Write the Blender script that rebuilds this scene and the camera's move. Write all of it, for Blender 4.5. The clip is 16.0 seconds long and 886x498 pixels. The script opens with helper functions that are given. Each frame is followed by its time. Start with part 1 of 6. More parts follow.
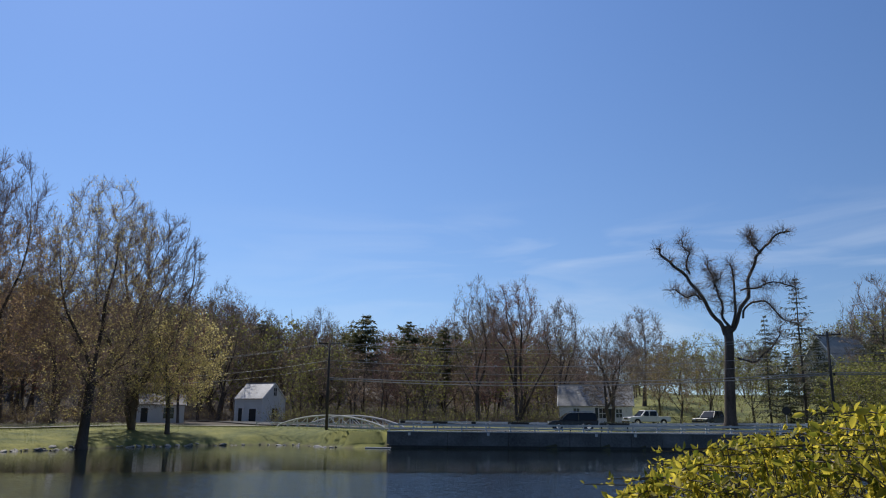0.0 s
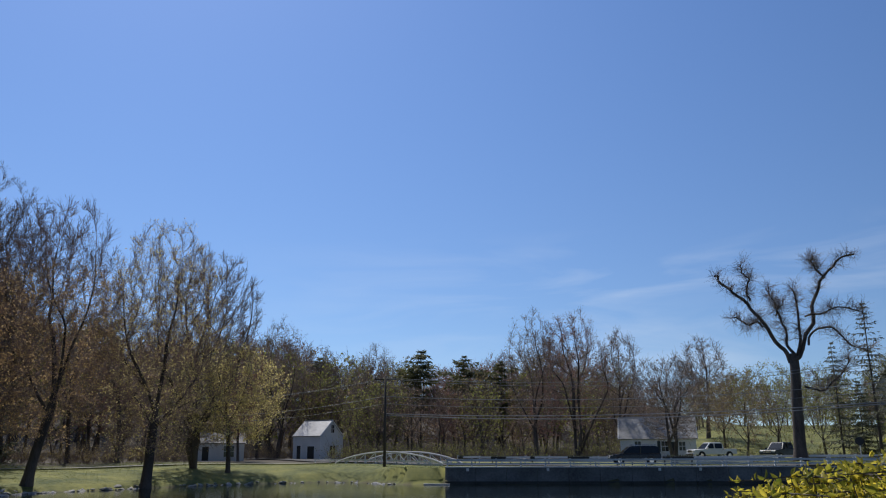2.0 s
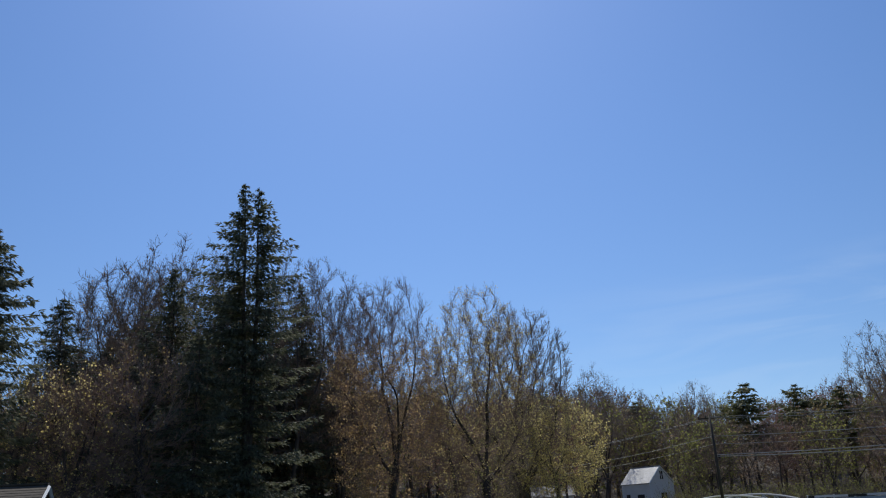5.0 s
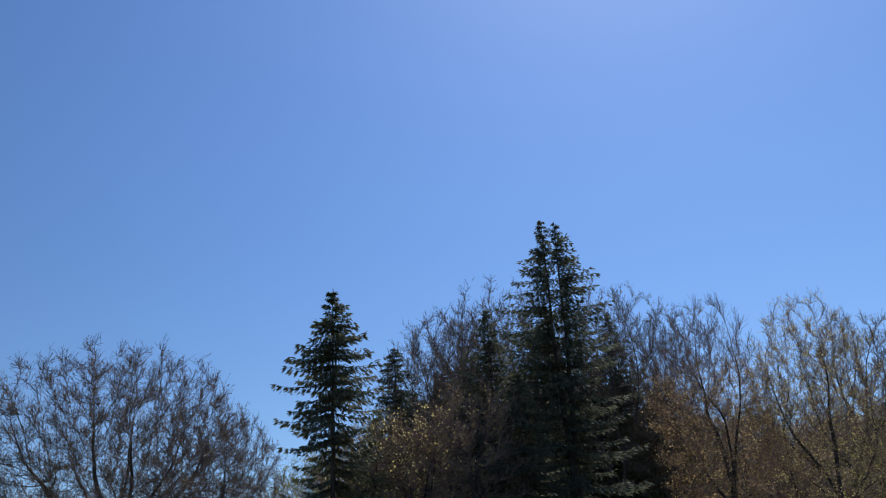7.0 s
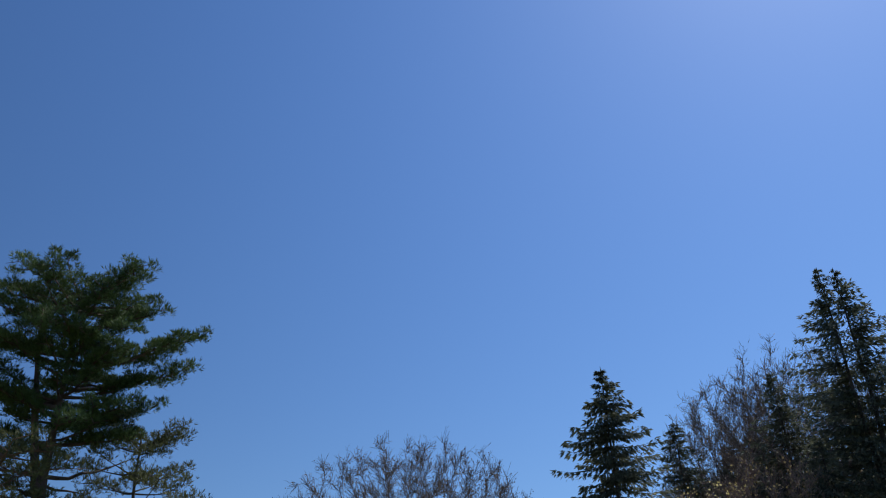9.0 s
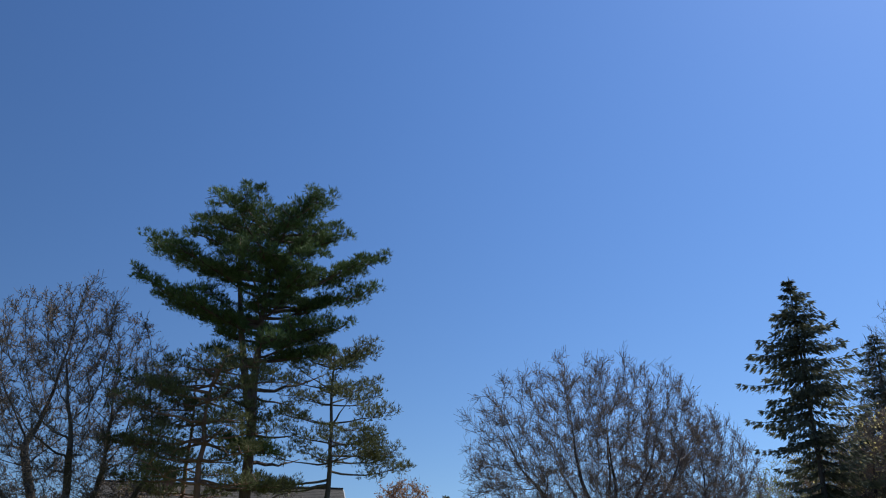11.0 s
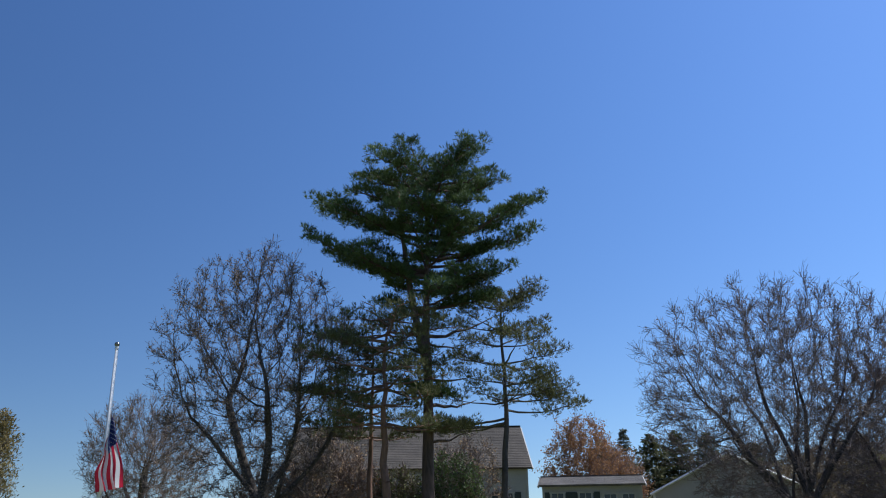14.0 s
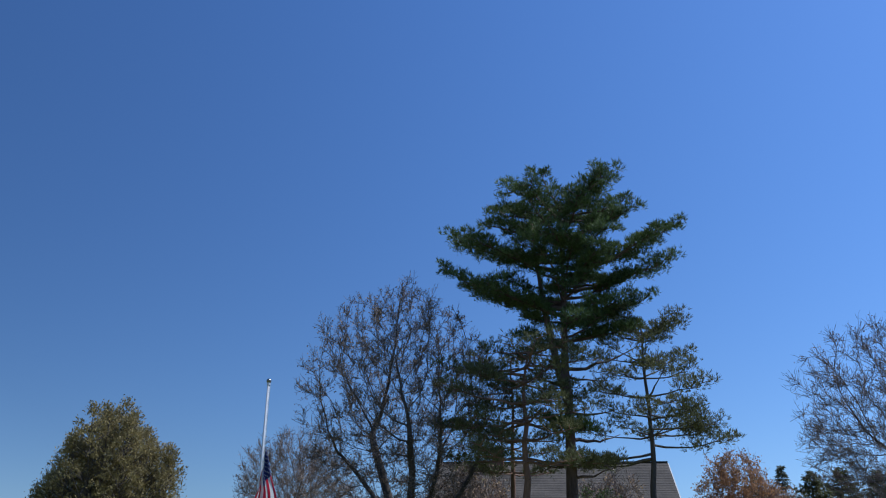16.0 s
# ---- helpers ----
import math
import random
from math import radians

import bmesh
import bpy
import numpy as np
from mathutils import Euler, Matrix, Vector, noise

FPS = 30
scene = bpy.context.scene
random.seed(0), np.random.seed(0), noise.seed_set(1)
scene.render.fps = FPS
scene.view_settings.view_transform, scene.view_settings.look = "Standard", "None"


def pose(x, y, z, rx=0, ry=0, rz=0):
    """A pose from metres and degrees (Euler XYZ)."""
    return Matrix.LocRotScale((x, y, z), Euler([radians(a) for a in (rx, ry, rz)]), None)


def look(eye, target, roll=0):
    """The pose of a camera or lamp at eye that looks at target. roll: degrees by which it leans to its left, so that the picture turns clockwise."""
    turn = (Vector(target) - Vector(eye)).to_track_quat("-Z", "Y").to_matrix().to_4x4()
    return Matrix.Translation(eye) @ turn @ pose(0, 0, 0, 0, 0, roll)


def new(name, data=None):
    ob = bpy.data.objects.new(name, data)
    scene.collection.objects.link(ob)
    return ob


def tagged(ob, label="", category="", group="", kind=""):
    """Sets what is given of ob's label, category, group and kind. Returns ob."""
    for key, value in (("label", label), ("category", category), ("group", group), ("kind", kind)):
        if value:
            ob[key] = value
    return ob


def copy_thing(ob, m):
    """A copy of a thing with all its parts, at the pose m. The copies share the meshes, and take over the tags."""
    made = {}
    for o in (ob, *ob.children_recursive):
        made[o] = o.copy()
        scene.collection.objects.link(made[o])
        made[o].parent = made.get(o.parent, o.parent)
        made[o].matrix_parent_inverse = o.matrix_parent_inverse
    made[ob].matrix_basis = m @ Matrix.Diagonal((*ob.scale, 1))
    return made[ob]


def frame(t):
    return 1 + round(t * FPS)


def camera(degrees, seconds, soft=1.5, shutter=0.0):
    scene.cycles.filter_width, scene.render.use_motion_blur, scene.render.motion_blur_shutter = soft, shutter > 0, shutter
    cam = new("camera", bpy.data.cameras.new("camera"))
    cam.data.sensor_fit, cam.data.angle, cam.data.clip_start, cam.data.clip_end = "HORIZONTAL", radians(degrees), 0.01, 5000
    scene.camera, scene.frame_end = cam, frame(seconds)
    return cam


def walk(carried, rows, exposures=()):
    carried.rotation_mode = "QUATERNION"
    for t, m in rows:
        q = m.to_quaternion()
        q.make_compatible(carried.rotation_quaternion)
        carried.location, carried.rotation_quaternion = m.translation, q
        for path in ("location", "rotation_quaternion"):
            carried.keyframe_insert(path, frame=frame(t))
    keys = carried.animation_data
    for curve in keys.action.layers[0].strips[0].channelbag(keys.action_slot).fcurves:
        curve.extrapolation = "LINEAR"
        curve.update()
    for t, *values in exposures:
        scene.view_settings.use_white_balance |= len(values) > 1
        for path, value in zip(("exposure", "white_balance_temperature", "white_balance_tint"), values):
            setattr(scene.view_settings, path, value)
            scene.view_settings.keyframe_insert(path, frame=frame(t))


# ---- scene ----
cam = camera(58.36, 16.0, soft=1.1)
# seconds, place in metres, turn in degrees
ROWS = [
    (0.0, 0.001, -0.0, 3.0, 101.98, -0.44, -0.09),
    (0.5, -0.002, -0.0, 3.0, 104.93, -0.19, 0.2),
    (1.0, -0.017, -0.0, 3.0, 106.61, 0.02, 1.51),
    (1.5, -0.034, -0.001, 3.0, 106.75, 0.16, 3.04),
    (2.0, -0.045, -0.002, 2.985, 104.41, 0.25, 3.95),
    (2.5, -0.06, -0.003, 2.97, 102.11, 0.64, 5.27),
    (3.0, -0.089, -0.006, 2.968, 101.97, 1.12, 7.84),
    (3.5, -0.137, -0.015, 2.965, 103.13, 1.97, 12.15),
    (4.0, -0.183, -0.026, 2.97, 104.52, 2.35, 16.34),
    (6.5, -0.446, -0.177, 2.995, 112.81, 3.03, 43.32),
    (7.0, -0.49, -0.223, 3.0, 111.8, 3.09, 48.97),
    (7.5, -0.539, -0.286, 3.008, 113.05, 3.49, 55.97),
    (8.0, -0.572, -0.341, 3.015, 115.81, 2.89, 61.58),
    (8.5, -0.588, -0.373, 3.022, 117.53, 2.61, 64.81),
    (9.0, -0.605, -0.413, 3.03, 118.51, 2.45, 68.65),
    (9.5, -0.614, -0.437, 3.026, 119.4, 1.42, 70.86),
    (10.0, -0.624, -0.467, 3.021, 117.04, 0.44, 73.63),
    (12.5, -0.65, -0.635, 3.0, 109.46, 0.49, 88.64),
    (13.0, -0.65, -0.649, 3.0, 109.0, 0.52, 89.9),
    (13.5, -0.65, -0.668, 3.0, 108.91, 0.78, 91.6),
    (14.0, -0.649, -0.685, 3.0, 108.62, 0.72, 93.07),
    (14.5, -0.647, -0.711, 3.0, 109.09, 1.04, 95.41),
    (15.0, -0.643, -0.744, 3.0, 110.06, 0.53, 98.31),
    (15.5, -0.639, -0.771, 3.0, 110.92, -0.15, 100.74),
    (16.0, -0.634, -0.793, 3.0, 111.01, -0.6, 102.74),
]
walk(cam, [(r[0], pose(*r[1:])) for r in ROWS],
     exposures=[(0.0, -0.2, 6450, 10), (1.0, -0.46, 6300, 9), (2.5, -0.22, 6450, 10), (4.0, -0.22, 6400, 8), (6.5, -0.42, 6200, 7), (7.0, -0.24, 6150, 7), (7.5, -0.12, 6100, 7), (8.0, -0.22, 6050, 7), (8.5, -0.38, 5950, 6), (10.0, -0.34, 5900, 6), (12.5, 0.06, 5900, 9), (14.0, 0.04, 5800, 9), (16.0, -0.06, 5450, 9)])

# ---- daylight ----
SUN_AZ, SUN_EL = -28.0, 54.0        # degrees to the right of +y, degrees up
world = bpy.data.worlds.new("sky")
scene.world = world
world.use_nodes = True
wn, wl = world.node_tree.nodes, world.node_tree.links
wn.clear()
w_out = wn.new("ShaderNodeOutputWorld")
w_bg = wn.new("ShaderNodeBackground")
w_sky = wn.new("ShaderNodeTexSky")
w_sky.sky_type = "NISHITA"
w_sky.sun_disc = False
w_sky.sun_elevation, w_sky.sun_rotation = radians(SUN_EL), radians(SUN_AZ)
w_sky.air_density, w_sky.dust_density, w_sky.ozone_density = 1.0, 0.2, 3.2
w_sky.altitude = 200
w_bg.inputs["Strength"].default_value = 0.132
# thin cirrus low over the horizon
w_geo = wn.new("ShaderNodeTexCoord")
w_sep = wn.new("ShaderNodeSeparateXYZ")
w_map = wn.new("ShaderNodeMapping")
w_map.inputs["Scale"].default_value = (3.0, 3.0, 17.0)
w_map.inputs["Rotation"].default_value = (0.0, 0.12, 0.0)
w_noise = wn.new("ShaderNodeTexNoise")
w_noise.inputs["Scale"].default_value = 1.4
w_noise.inputs["Detail"].default_value = 7.0
w_noise.inputs["Distortion"].default_value = 0.6
w_ramp = wn.new("ShaderNodeValToRGB")
w_ramp.color_ramp.elements[0].position, w_ramp.color_ramp.elements[1].position = 0.47, 0.86
w_band = wn.new("ShaderNodeValToRGB")
for pos, val in ((0.02, 0.5), (0.16, 1.0), (0.22, 0.9), (0.27, 0.0), (0.9, 0.0)):
    e = w_band.color_ramp.elements.new(pos)
    e.color = (val, val, val, 1)
w_band.color_ramp.elements[-1].color = (0, 0, 0, 1)
w_mul = wn.new("ShaderNodeMath")
w_mul.operation = "MULTIPLY"
w_amt = wn.new("ShaderNodeMath")
w_amt.operation, w_amt.inputs[1].default_value = "MULTIPLY", 0.48
w_mix = wn.new("ShaderNodeMixRGB")
w_mix.inputs["Color2"].default_value = (6.5, 7.2, 8.2, 1)
w_hsv = wn.new("ShaderNodeHueSaturation")
w_hsv.inputs["Saturation"].default_value = 1.14
w_hsv.inputs["Hue"].default_value = 0.507
wl.new(w_geo.outputs["Generated"], w_sep.inputs[0])
wl.new(w_geo.outputs["Generated"], w_map.inputs["Vector"])
wl.new(w_map.outputs[0], w_noise.inputs["Vector"])
wl.new(w_noise.outputs["Fac"], w_ramp.inputs[0])
wl.new(w_sep.outputs["Z"], w_band.inputs[0])
wl.new(w_ramp.outputs[0], w_mul.inputs[0])
wl.new(w_band.outputs[0], w_mul.inputs[1])
w_side = wn.new("ShaderNodeMapRange")
w_side.inputs["From Min"].default_value, w_side.inputs["From Max"].default_value = -0.35, 0.15
w_cut = wn.new("ShaderNodeMath")
w_cut.operation = "MULTIPLY"
wl.new(w_sep.outputs["X"], w_side.inputs["Value"])
wl.new(w_side.outputs[0], w_cut.inputs[0])
wl.new(w_mul.outputs[0], w_cut.inputs[1])
wl.new(w_cut.outputs[0], w_amt.inputs[0])
wl.new(w_amt.outputs[0], w_mix.inputs["Fac"])
w_lift = wn.new("ShaderNodeVectorMath")      # clear, dry air: the pale band at the horizon stays low
w_lift.operation = "MULTIPLY_ADD"
w_lift.inputs[1].default_value, w_lift.inputs[2].default_value = (1.0, 1.0, 0.95), (0.0, 0.0, 0.05)
wl.new(w_geo.outputs["Generated"], w_lift.inputs[0])
wl.new(w_lift.outputs[0], w_sky.inputs["Vector"])
wl.new(w_sky.outputs[0], w_hsv.inputs["Color"])
# haze: the sky pales round the sun and deepens away from it
w_dot = wn.new("ShaderNodeVectorMath")
w_dot.operation = "DOT_PRODUCT"
w_dot.inputs[1].default_value = (math.sin(radians(SUN_AZ)) * math.cos(radians(SUN_EL)), math.cos(radians(SUN_AZ)) * math.cos(radians(SUN_EL)), math.sin(radians(SUN_EL)))
w_ang = wn.new("ShaderNodeMath")
w_ang.operation = "ARCCOSINE"
w_haze = wn.new("ShaderNodeMapRange")
for key, val in (("From Min", radians(12)), ("From Max", radians(90)), ("To Min", 1.32), ("To Max", 0.60)):
    w_haze.inputs[key].default_value = val
w_gain = wn.new("ShaderNodeVectorMath")
w_gain.operation = "SCALE"
wl.new(w_geo.outputs["Generated"], w_dot.inputs[0])
wl.new(w_dot.outputs["Value"], w_ang.inputs[0])
wl.new(w_ang.outputs[0], w_haze.inputs["Value"])
wl.new(w_hsv.outputs[0], w_gain.inputs[0])
wl.new(w_haze.outputs[0], w_gain.inputs["Scale"])
wl.new(w_gain.outputs[0], w_mix.inputs["Color1"])
wl.new(w_mix.outputs[0], w_bg.inputs["Color"])
wl.new(w_bg.outputs[0], w_out.inputs["Surface"])

sun_data = bpy.data.lights.new("sun", "SUN")
sun_data.energy, sun_data.angle, sun_data.color = 4.6, radians(0.53), (1.0, 0.94, 0.85)
sun = new("sun", sun_data)
sa, se = radians(SUN_AZ), radians(SUN_EL)
sun_way = Vector((math.sin(sa) * math.cos(se), math.cos(sa) * math.cos(se), math.sin(se)))
sun.matrix_world = look(sun_way * 300, (0, 0, 0))


# ---- materials ----
def material(name, a, b, scale=4.0, rough=0.8, bump=0.2, fine=30.0, metal=0.0, through_light=0.0, island=0.0, stretch=(1, 1, 1), spec=0.5):
    """Two colours mixed by noise at two scales, with fine relief; through_light: share of light that a leaf lets through."""
    m = bpy.data.materials.new(name)
    m.use_nodes = True
    n, l = m.node_tree.nodes, m.node_tree.links
    bsdf, out = n["Principled BSDF"], n["Material Output"]
    tc = n.new("ShaderNodeTexCoord")
    mp = n.new("ShaderNodeMapping")
    mp.inputs["Scale"].default_value = stretch
    l.new(tc.outputs["Object"], mp.inputs["Vector"])
    big, small = n.new("ShaderNodeTexNoise"), n.new("ShaderNodeTexNoise")
    big.inputs["Scale"].default_value, small.inputs["Scale"].default_value = scale, fine
    big.inputs["Detail"].default_value, small.inputs["Detail"].default_value = 4, 5
    l.new(mp.outputs[0], big.inputs["Vector"])
    l.new(mp.outputs[0], small.inputs["Vector"])
    # share = big + 0.55 small + island random, centred on one half
    add = n.new("ShaderNodeMath")
    add.operation = "MULTIPLY_ADD"
    l.new(small.outputs["Fac"], add.inputs[0])
    add.inputs[1].default_value = 0.55
    l.new(big.outputs["Fac"], add.inputs[2])
    fac = add.outputs[0]
    if island:
        geo = n.new("ShaderNodeNewGeometry")
        mix = n.new("ShaderNodeMath")
        mix.operation = "MULTIPLY_ADD"
        l.new(geo.outputs["Random Per Island"], mix.inputs[0])
        mix.inputs[1].default_value = island
        l.new(fac, mix.inputs[2])
        fac = mix.outputs[0]
    mid = n.new("ShaderNodeMath")
    mid.operation, mid.inputs[1].default_value = "SUBTRACT", 0.275 + island / 2
    l.new(fac, mid.inputs[0])
    fac = mid.outputs[0]
    ramp = n.new("ShaderNodeValToRGB")
    ramp.color_ramp.elements[0].position, ramp.color_ramp.elements[1].position = 0.25 - island * 0.2, 0.75 + island * 0.2
    ramp.color_ramp.elements[0].color, ramp.color_ramp.elements[1].color = (*a, 1), (*b, 1)
    l.new(fac, ramp.inputs[0])
    l.new(ramp.outputs[0], bsdf.inputs["Base Color"])
    bsdf.inputs["Roughness"].default_value = rough
    bsdf.inputs["Metallic"].default_value = metal
    bsdf.inputs["Specular IOR Level"].default_value = spec
    if bump:
        bp = n.new("ShaderNodeBump")
        bp.inputs["Strength"].default_value = bump
        bp.inputs["Distance"].default_value = 0.05
        l.new(small.outputs["Fac"], bp.inputs["Height"])
        l.new(bp.outputs[0], bsdf.inputs["Normal"])
    if through_light:
        tr = n.new("ShaderNodeBsdfTranslucent")
        mx = n.new("ShaderNodeMixShader")
        mx.inputs[0].default_value = through_light
        l.new(ramp.outputs[0], tr.inputs["Color"])
        l.new(bsdf.outputs[0], mx.inputs[1])
        l.new(tr.outputs[0], mx.inputs[2])
        l.new(mx.outputs[0], out.inputs["Surface"])
    return m


BARK = material("grey bark", (0.055, 0.045, 0.038), (0.17, 0.14, 0.12), 1.5, 0.9, 0.6, 14, stretch=(1, 1, 0.25))
DARK_BARK = material("dark bark", (0.045, 0.037, 0.032), (0.14, 0.115, 0.097), 1.5, 0.9, 0.6, 14, stretch=(1, 1, 0.25))
PINE_BARK = material("pine bark", (0.06, 0.04, 0.03), (0.2, 0.13, 0.1), 1.2, 0.9, 0.7, 10, stretch=(1, 1, 0.3))
RED_PINE_BARK = material("reddish pine bark", (0.12, 0.07, 0.05), (0.3, 0.17, 0.11), 1.2, 0.9, 0.6, 10, stretch=(1, 1, 0.3))
TWIG = material("brown twigs", (0.17, 0.125, 0.10), (0.37, 0.29, 0.235), 0.8, 0.85, 0, 5, island=0.4)
TWIG_RED = material("reddish budding twigs", (0.21, 0.14, 0.115), (0.42, 0.29, 0.235), 0.8, 0.85, 0, 5, island=0.4)
TWIG_DARK = material("dark forest twigs", (0.12, 0.09, 0.075), (0.29, 0.22, 0.18), 0.8, 0.85, 0, 5, island=0.4)
BUD = material("pale brown buds", (0.32, 0.21, 0.12), (0.66, 0.48, 0.29), 0.6, 0.7, 0, 5, through_light=0.35, island=0.5)
BUD_DARK = material("dull brown buds", (0.15, 0.105, 0.075), (0.36, 0.26, 0.18), 0.6, 0.7, 0, 5, through_light=0.3, island=0.5)
TWIG_OAK = material("dark oak twigs", (0.07, 0.054, 0.045), (0.19, 0.15, 0.125), 0.8, 0.85, 0, 5, island=0.4)
BUD_RED = material("red buds", (0.20, 0.10, 0.075), (0.46, 0.24, 0.17), 0.6, 0.7, 0, 5, through_light=0.35, island=0.5)
LEAF_YOUNG = material("young olive-yellow leaves", (0.42, 0.34, 0.11), (0.90, 0.76, 0.34), 0.5, 0.6, 0, 5, through_light=0.62, island=0.5)
LEAF_TAN = material("pale tan young leaves", (0.34, 0.23, 0.10), (0.74, 0.54, 0.27), 0.5, 0.6, 0, 5, through_light=0.6, island=0.5)
LEAF_GREEN = material("fresh green leaves", (0.16, 0.18, 0.04), (0.46, 0.45, 0.13), 0.5, 0.6, 0, 5, through_light=0.5, island=0.5)
LEAF_OLIVE = material("olive-brown young leaves", (0.17, 0.13, 0.06), (0.42, 0.33, 0.15), 0.5, 0.6, 0, 5, through_light=0.5, island=0.5)
LEAF_ORANGE = material("orange-brown young leaves", (0.20, 0.11, 0.05), (0.52, 0.29, 0.13), 0.5, 0.6, 0, 5, through_light=0.5, island=0.5)
LEAF_BUSH = material("golden green shrub leaves", (0.13, 0.16, 0.02), (0.86, 0.70, 0.09), 7.0, 0.5, 0.1, 40, through_light=0.62, island=0.75)
NEEDLE_DARK = material("dark spruce needles", (0.075, 0.085, 0.055), (0.24, 0.245, 0.16), 0.6, 0.7, 0, 6, through_light=0.28, island=0.4, spec=0.2)
NEEDLE_PINE = material("green pine needles", (0.035, 0.06, 0.02), (0.18, 0.24, 0.085), 0.6, 0.6, 0, 6, through_light=0.25, island=0.4, spec=0.2)
NEEDLE_OLIVE = material("olive pine needles", (0.06, 0.068, 0.028), (0.24, 0.235, 0.10), 0.6, 0.6, 0, 6, through_light=0.25, island=0.4, spec=0.2)
NEEDLE_CEDAR = material("bronzed cedar sprays", (0.13, 0.105, 0.045), (0.42, 0.34, 0.15), 0.7, 0.7, 0, 6, through_light=0.25, island=0.4, spec=0.2)
GRASS = material("spring grass", (0.05, 0.075, 0.014), (0.24, 0.235, 0.05), 0.3, 0.9, 0.5, 2.0)
gn, gl_ = GRASS.node_tree.nodes, GRASS.node_tree.links
g_bsdf = gn["Principled BSDF"]
g_from = g_bsdf.inputs["Base Color"].links[0].from_socket
g_att = gn.new("ShaderNodeAttribute")
g_att.attribute_name = "litter_and_shade"
g_mix = gn.new("ShaderNodeMixRGB")
g_mix.inputs["Color2"].default_value = (0.06, 0.046, 0.03, 1)
gl_.new(g_att.outputs["Fac"], g_mix.inputs["Fac"])
gl_.new(g_from, g_mix.inputs["Color1"])
gl_.new(g_mix.outputs[0], g_bsdf.inputs["Base Color"])
DRY_GRASS = material("grass blades", (0.085, 0.12, 0.022), (0.25, 0.25, 0.06), 0.3, 0.8, 0, 4.0, through_light=0.4, island=0.5)
ASPHALT = material("asphalt", (0.045, 0.045, 0.046), (0.085, 0.083, 0.08), 0.3, 0.9, 0.3, 40)
GRAVEL = material("pale gravel", (0.26, 0.24, 0.21), (0.45, 0.42, 0.37), 0.6, 0.95, 0.4, 25)
CONCRETE = material("weathered concrete", (0.085, 0.082, 0.078), (0.25, 0.245, 0.235), 0.35, 0.9, 0.5, 6)
WET_STONE = material("wet dark stone", (0.02, 0.02, 0.018), (0.06, 0.058, 0.05), 0.5, 0.6, 0.5, 6)
ROCK = material("shore rock", (0.20, 0.19, 0.175), (0.60, 0.58, 0.54), 1.2, 0.85, 0.6, 9)
WHITE = material("white paint", (0.70, 0.70, 0.68), (0.84, 0.84, 0.82), 0.5, 0.5, 0.1, 18)
# greyer than WHITE; on the bridge trusses the grey stands for shade
WORN_SHADED_WHITE = material("worn and shaded white paint", (0.48, 0.48, 0.47), (0.74, 0.74, 0.72), 0.5, 0.6, 0.2, 12)
SIDING = material("cream siding", (0.40, 0.385, 0.36), (0.52, 0.50, 0.47), 0.5, 0.6, 0.15, 14)
SHINGLE = material("grey roof shingles", (0.20, 0.20, 0.20), (0.42, 0.41, 0.40), 0.7, 0.9, 0.5, 7)
SHINGLE_TAN = material("tan roof shingles", (0.05, 0.041, 0.032), (0.115, 0.096, 0.076), 0.7, 0.9, 0.5, 7)
SHINGLE_BROWN = material("brown-grey roof shingles", (0.09, 0.08, 0.07), (0.19, 0.17, 0.15), 0.7, 0.9, 0.5, 7)
METAL_ROOF = material("pale metal roof", (0.24, 0.24, 0.24), (0.42, 0.42, 0.43), 0.5, 0.4, 0.1, 6, metal=0.3)
BRICK = material("chimney brick", (0.16, 0.07, 0.05), (0.30, 0.15, 0.11), 2.0, 0.9, 0.5, 12)
DARK = material("dark trim", (0.012, 0.012, 0.013), (0.035, 0.034, 0.034), 1.0, 0.5, 0.1, 12)
SHUTTER = material("dark green shutters", (0.015, 0.025, 0.022), (0.04, 0.055, 0.05), 1.0, 0.5, 0.1, 12)
POLE_WOOD = material("weathered pole wood", (0.05, 0.04, 0.033), (0.13, 0.11, 0.09), 1.0, 0.9, 0.5, 10, stretch=(1, 1, 0.2))
WIRE = material("weathered aluminium cable", (0.22, 0.22, 0.22), (0.40, 0.40, 0.40), 0.2, 0.4, 0, 5, metal=0.4)
ALUMINIUM = material("pale aluminium", (0.62, 0.62, 0.62), (0.78, 0.78, 0.77), 1.0, 0.4, 0.05, 30, metal=0.15)
CAR_WHITE = material("white car paint", (0.74, 0.75, 0.75), (0.82, 0.82, 0.82), 0.5, 0.25, 0, 5)
CAR_BLACK = material("black car paint", (0.008, 0.008, 0.009), (0.016, 0.016, 0.018), 0.5, 0.2, 0, 5)
CAR_GREY = material("dark grey car paint", (0.03, 0.035, 0.04), (0.055, 0.06, 0.068), 0.5, 0.25, 0, 5)
RUBBER = material("tyre rubber", (0.012, 0.012, 0.012), (0.03, 0.03, 0.03), 3, 0.85, 0.2, 20)
CHROME = material("chrome", (0.6, 0.6, 0.6), (0.75, 0.75, 0.75), 3, 0.2, 0, 20, metal=1.0)
LAMP_CLEAR = material("headlamp lens", (0.6, 0.62, 0.62), (0.8, 0.8, 0.8), 3, 0.15, 0, 20)
FLAG_RED = material("red flag cloth", (0.50, 0.02, 0.05), (0.66, 0.045, 0.085), 2, 0.8, 0.1, 60, through_light=0.6)
FLAG_WHITE = material("white flag cloth", (0.76, 0.76, 0.76), (0.86, 0.86, 0.86), 2, 0.8, 0.1, 60, through_light=0.6)
FLAG_BLUE = material("navy flag cloth", (0.012, 0.018, 0.085), (0.022, 0.03, 0.13), 2, 0.8, 0.1, 60, through_light=0.3)
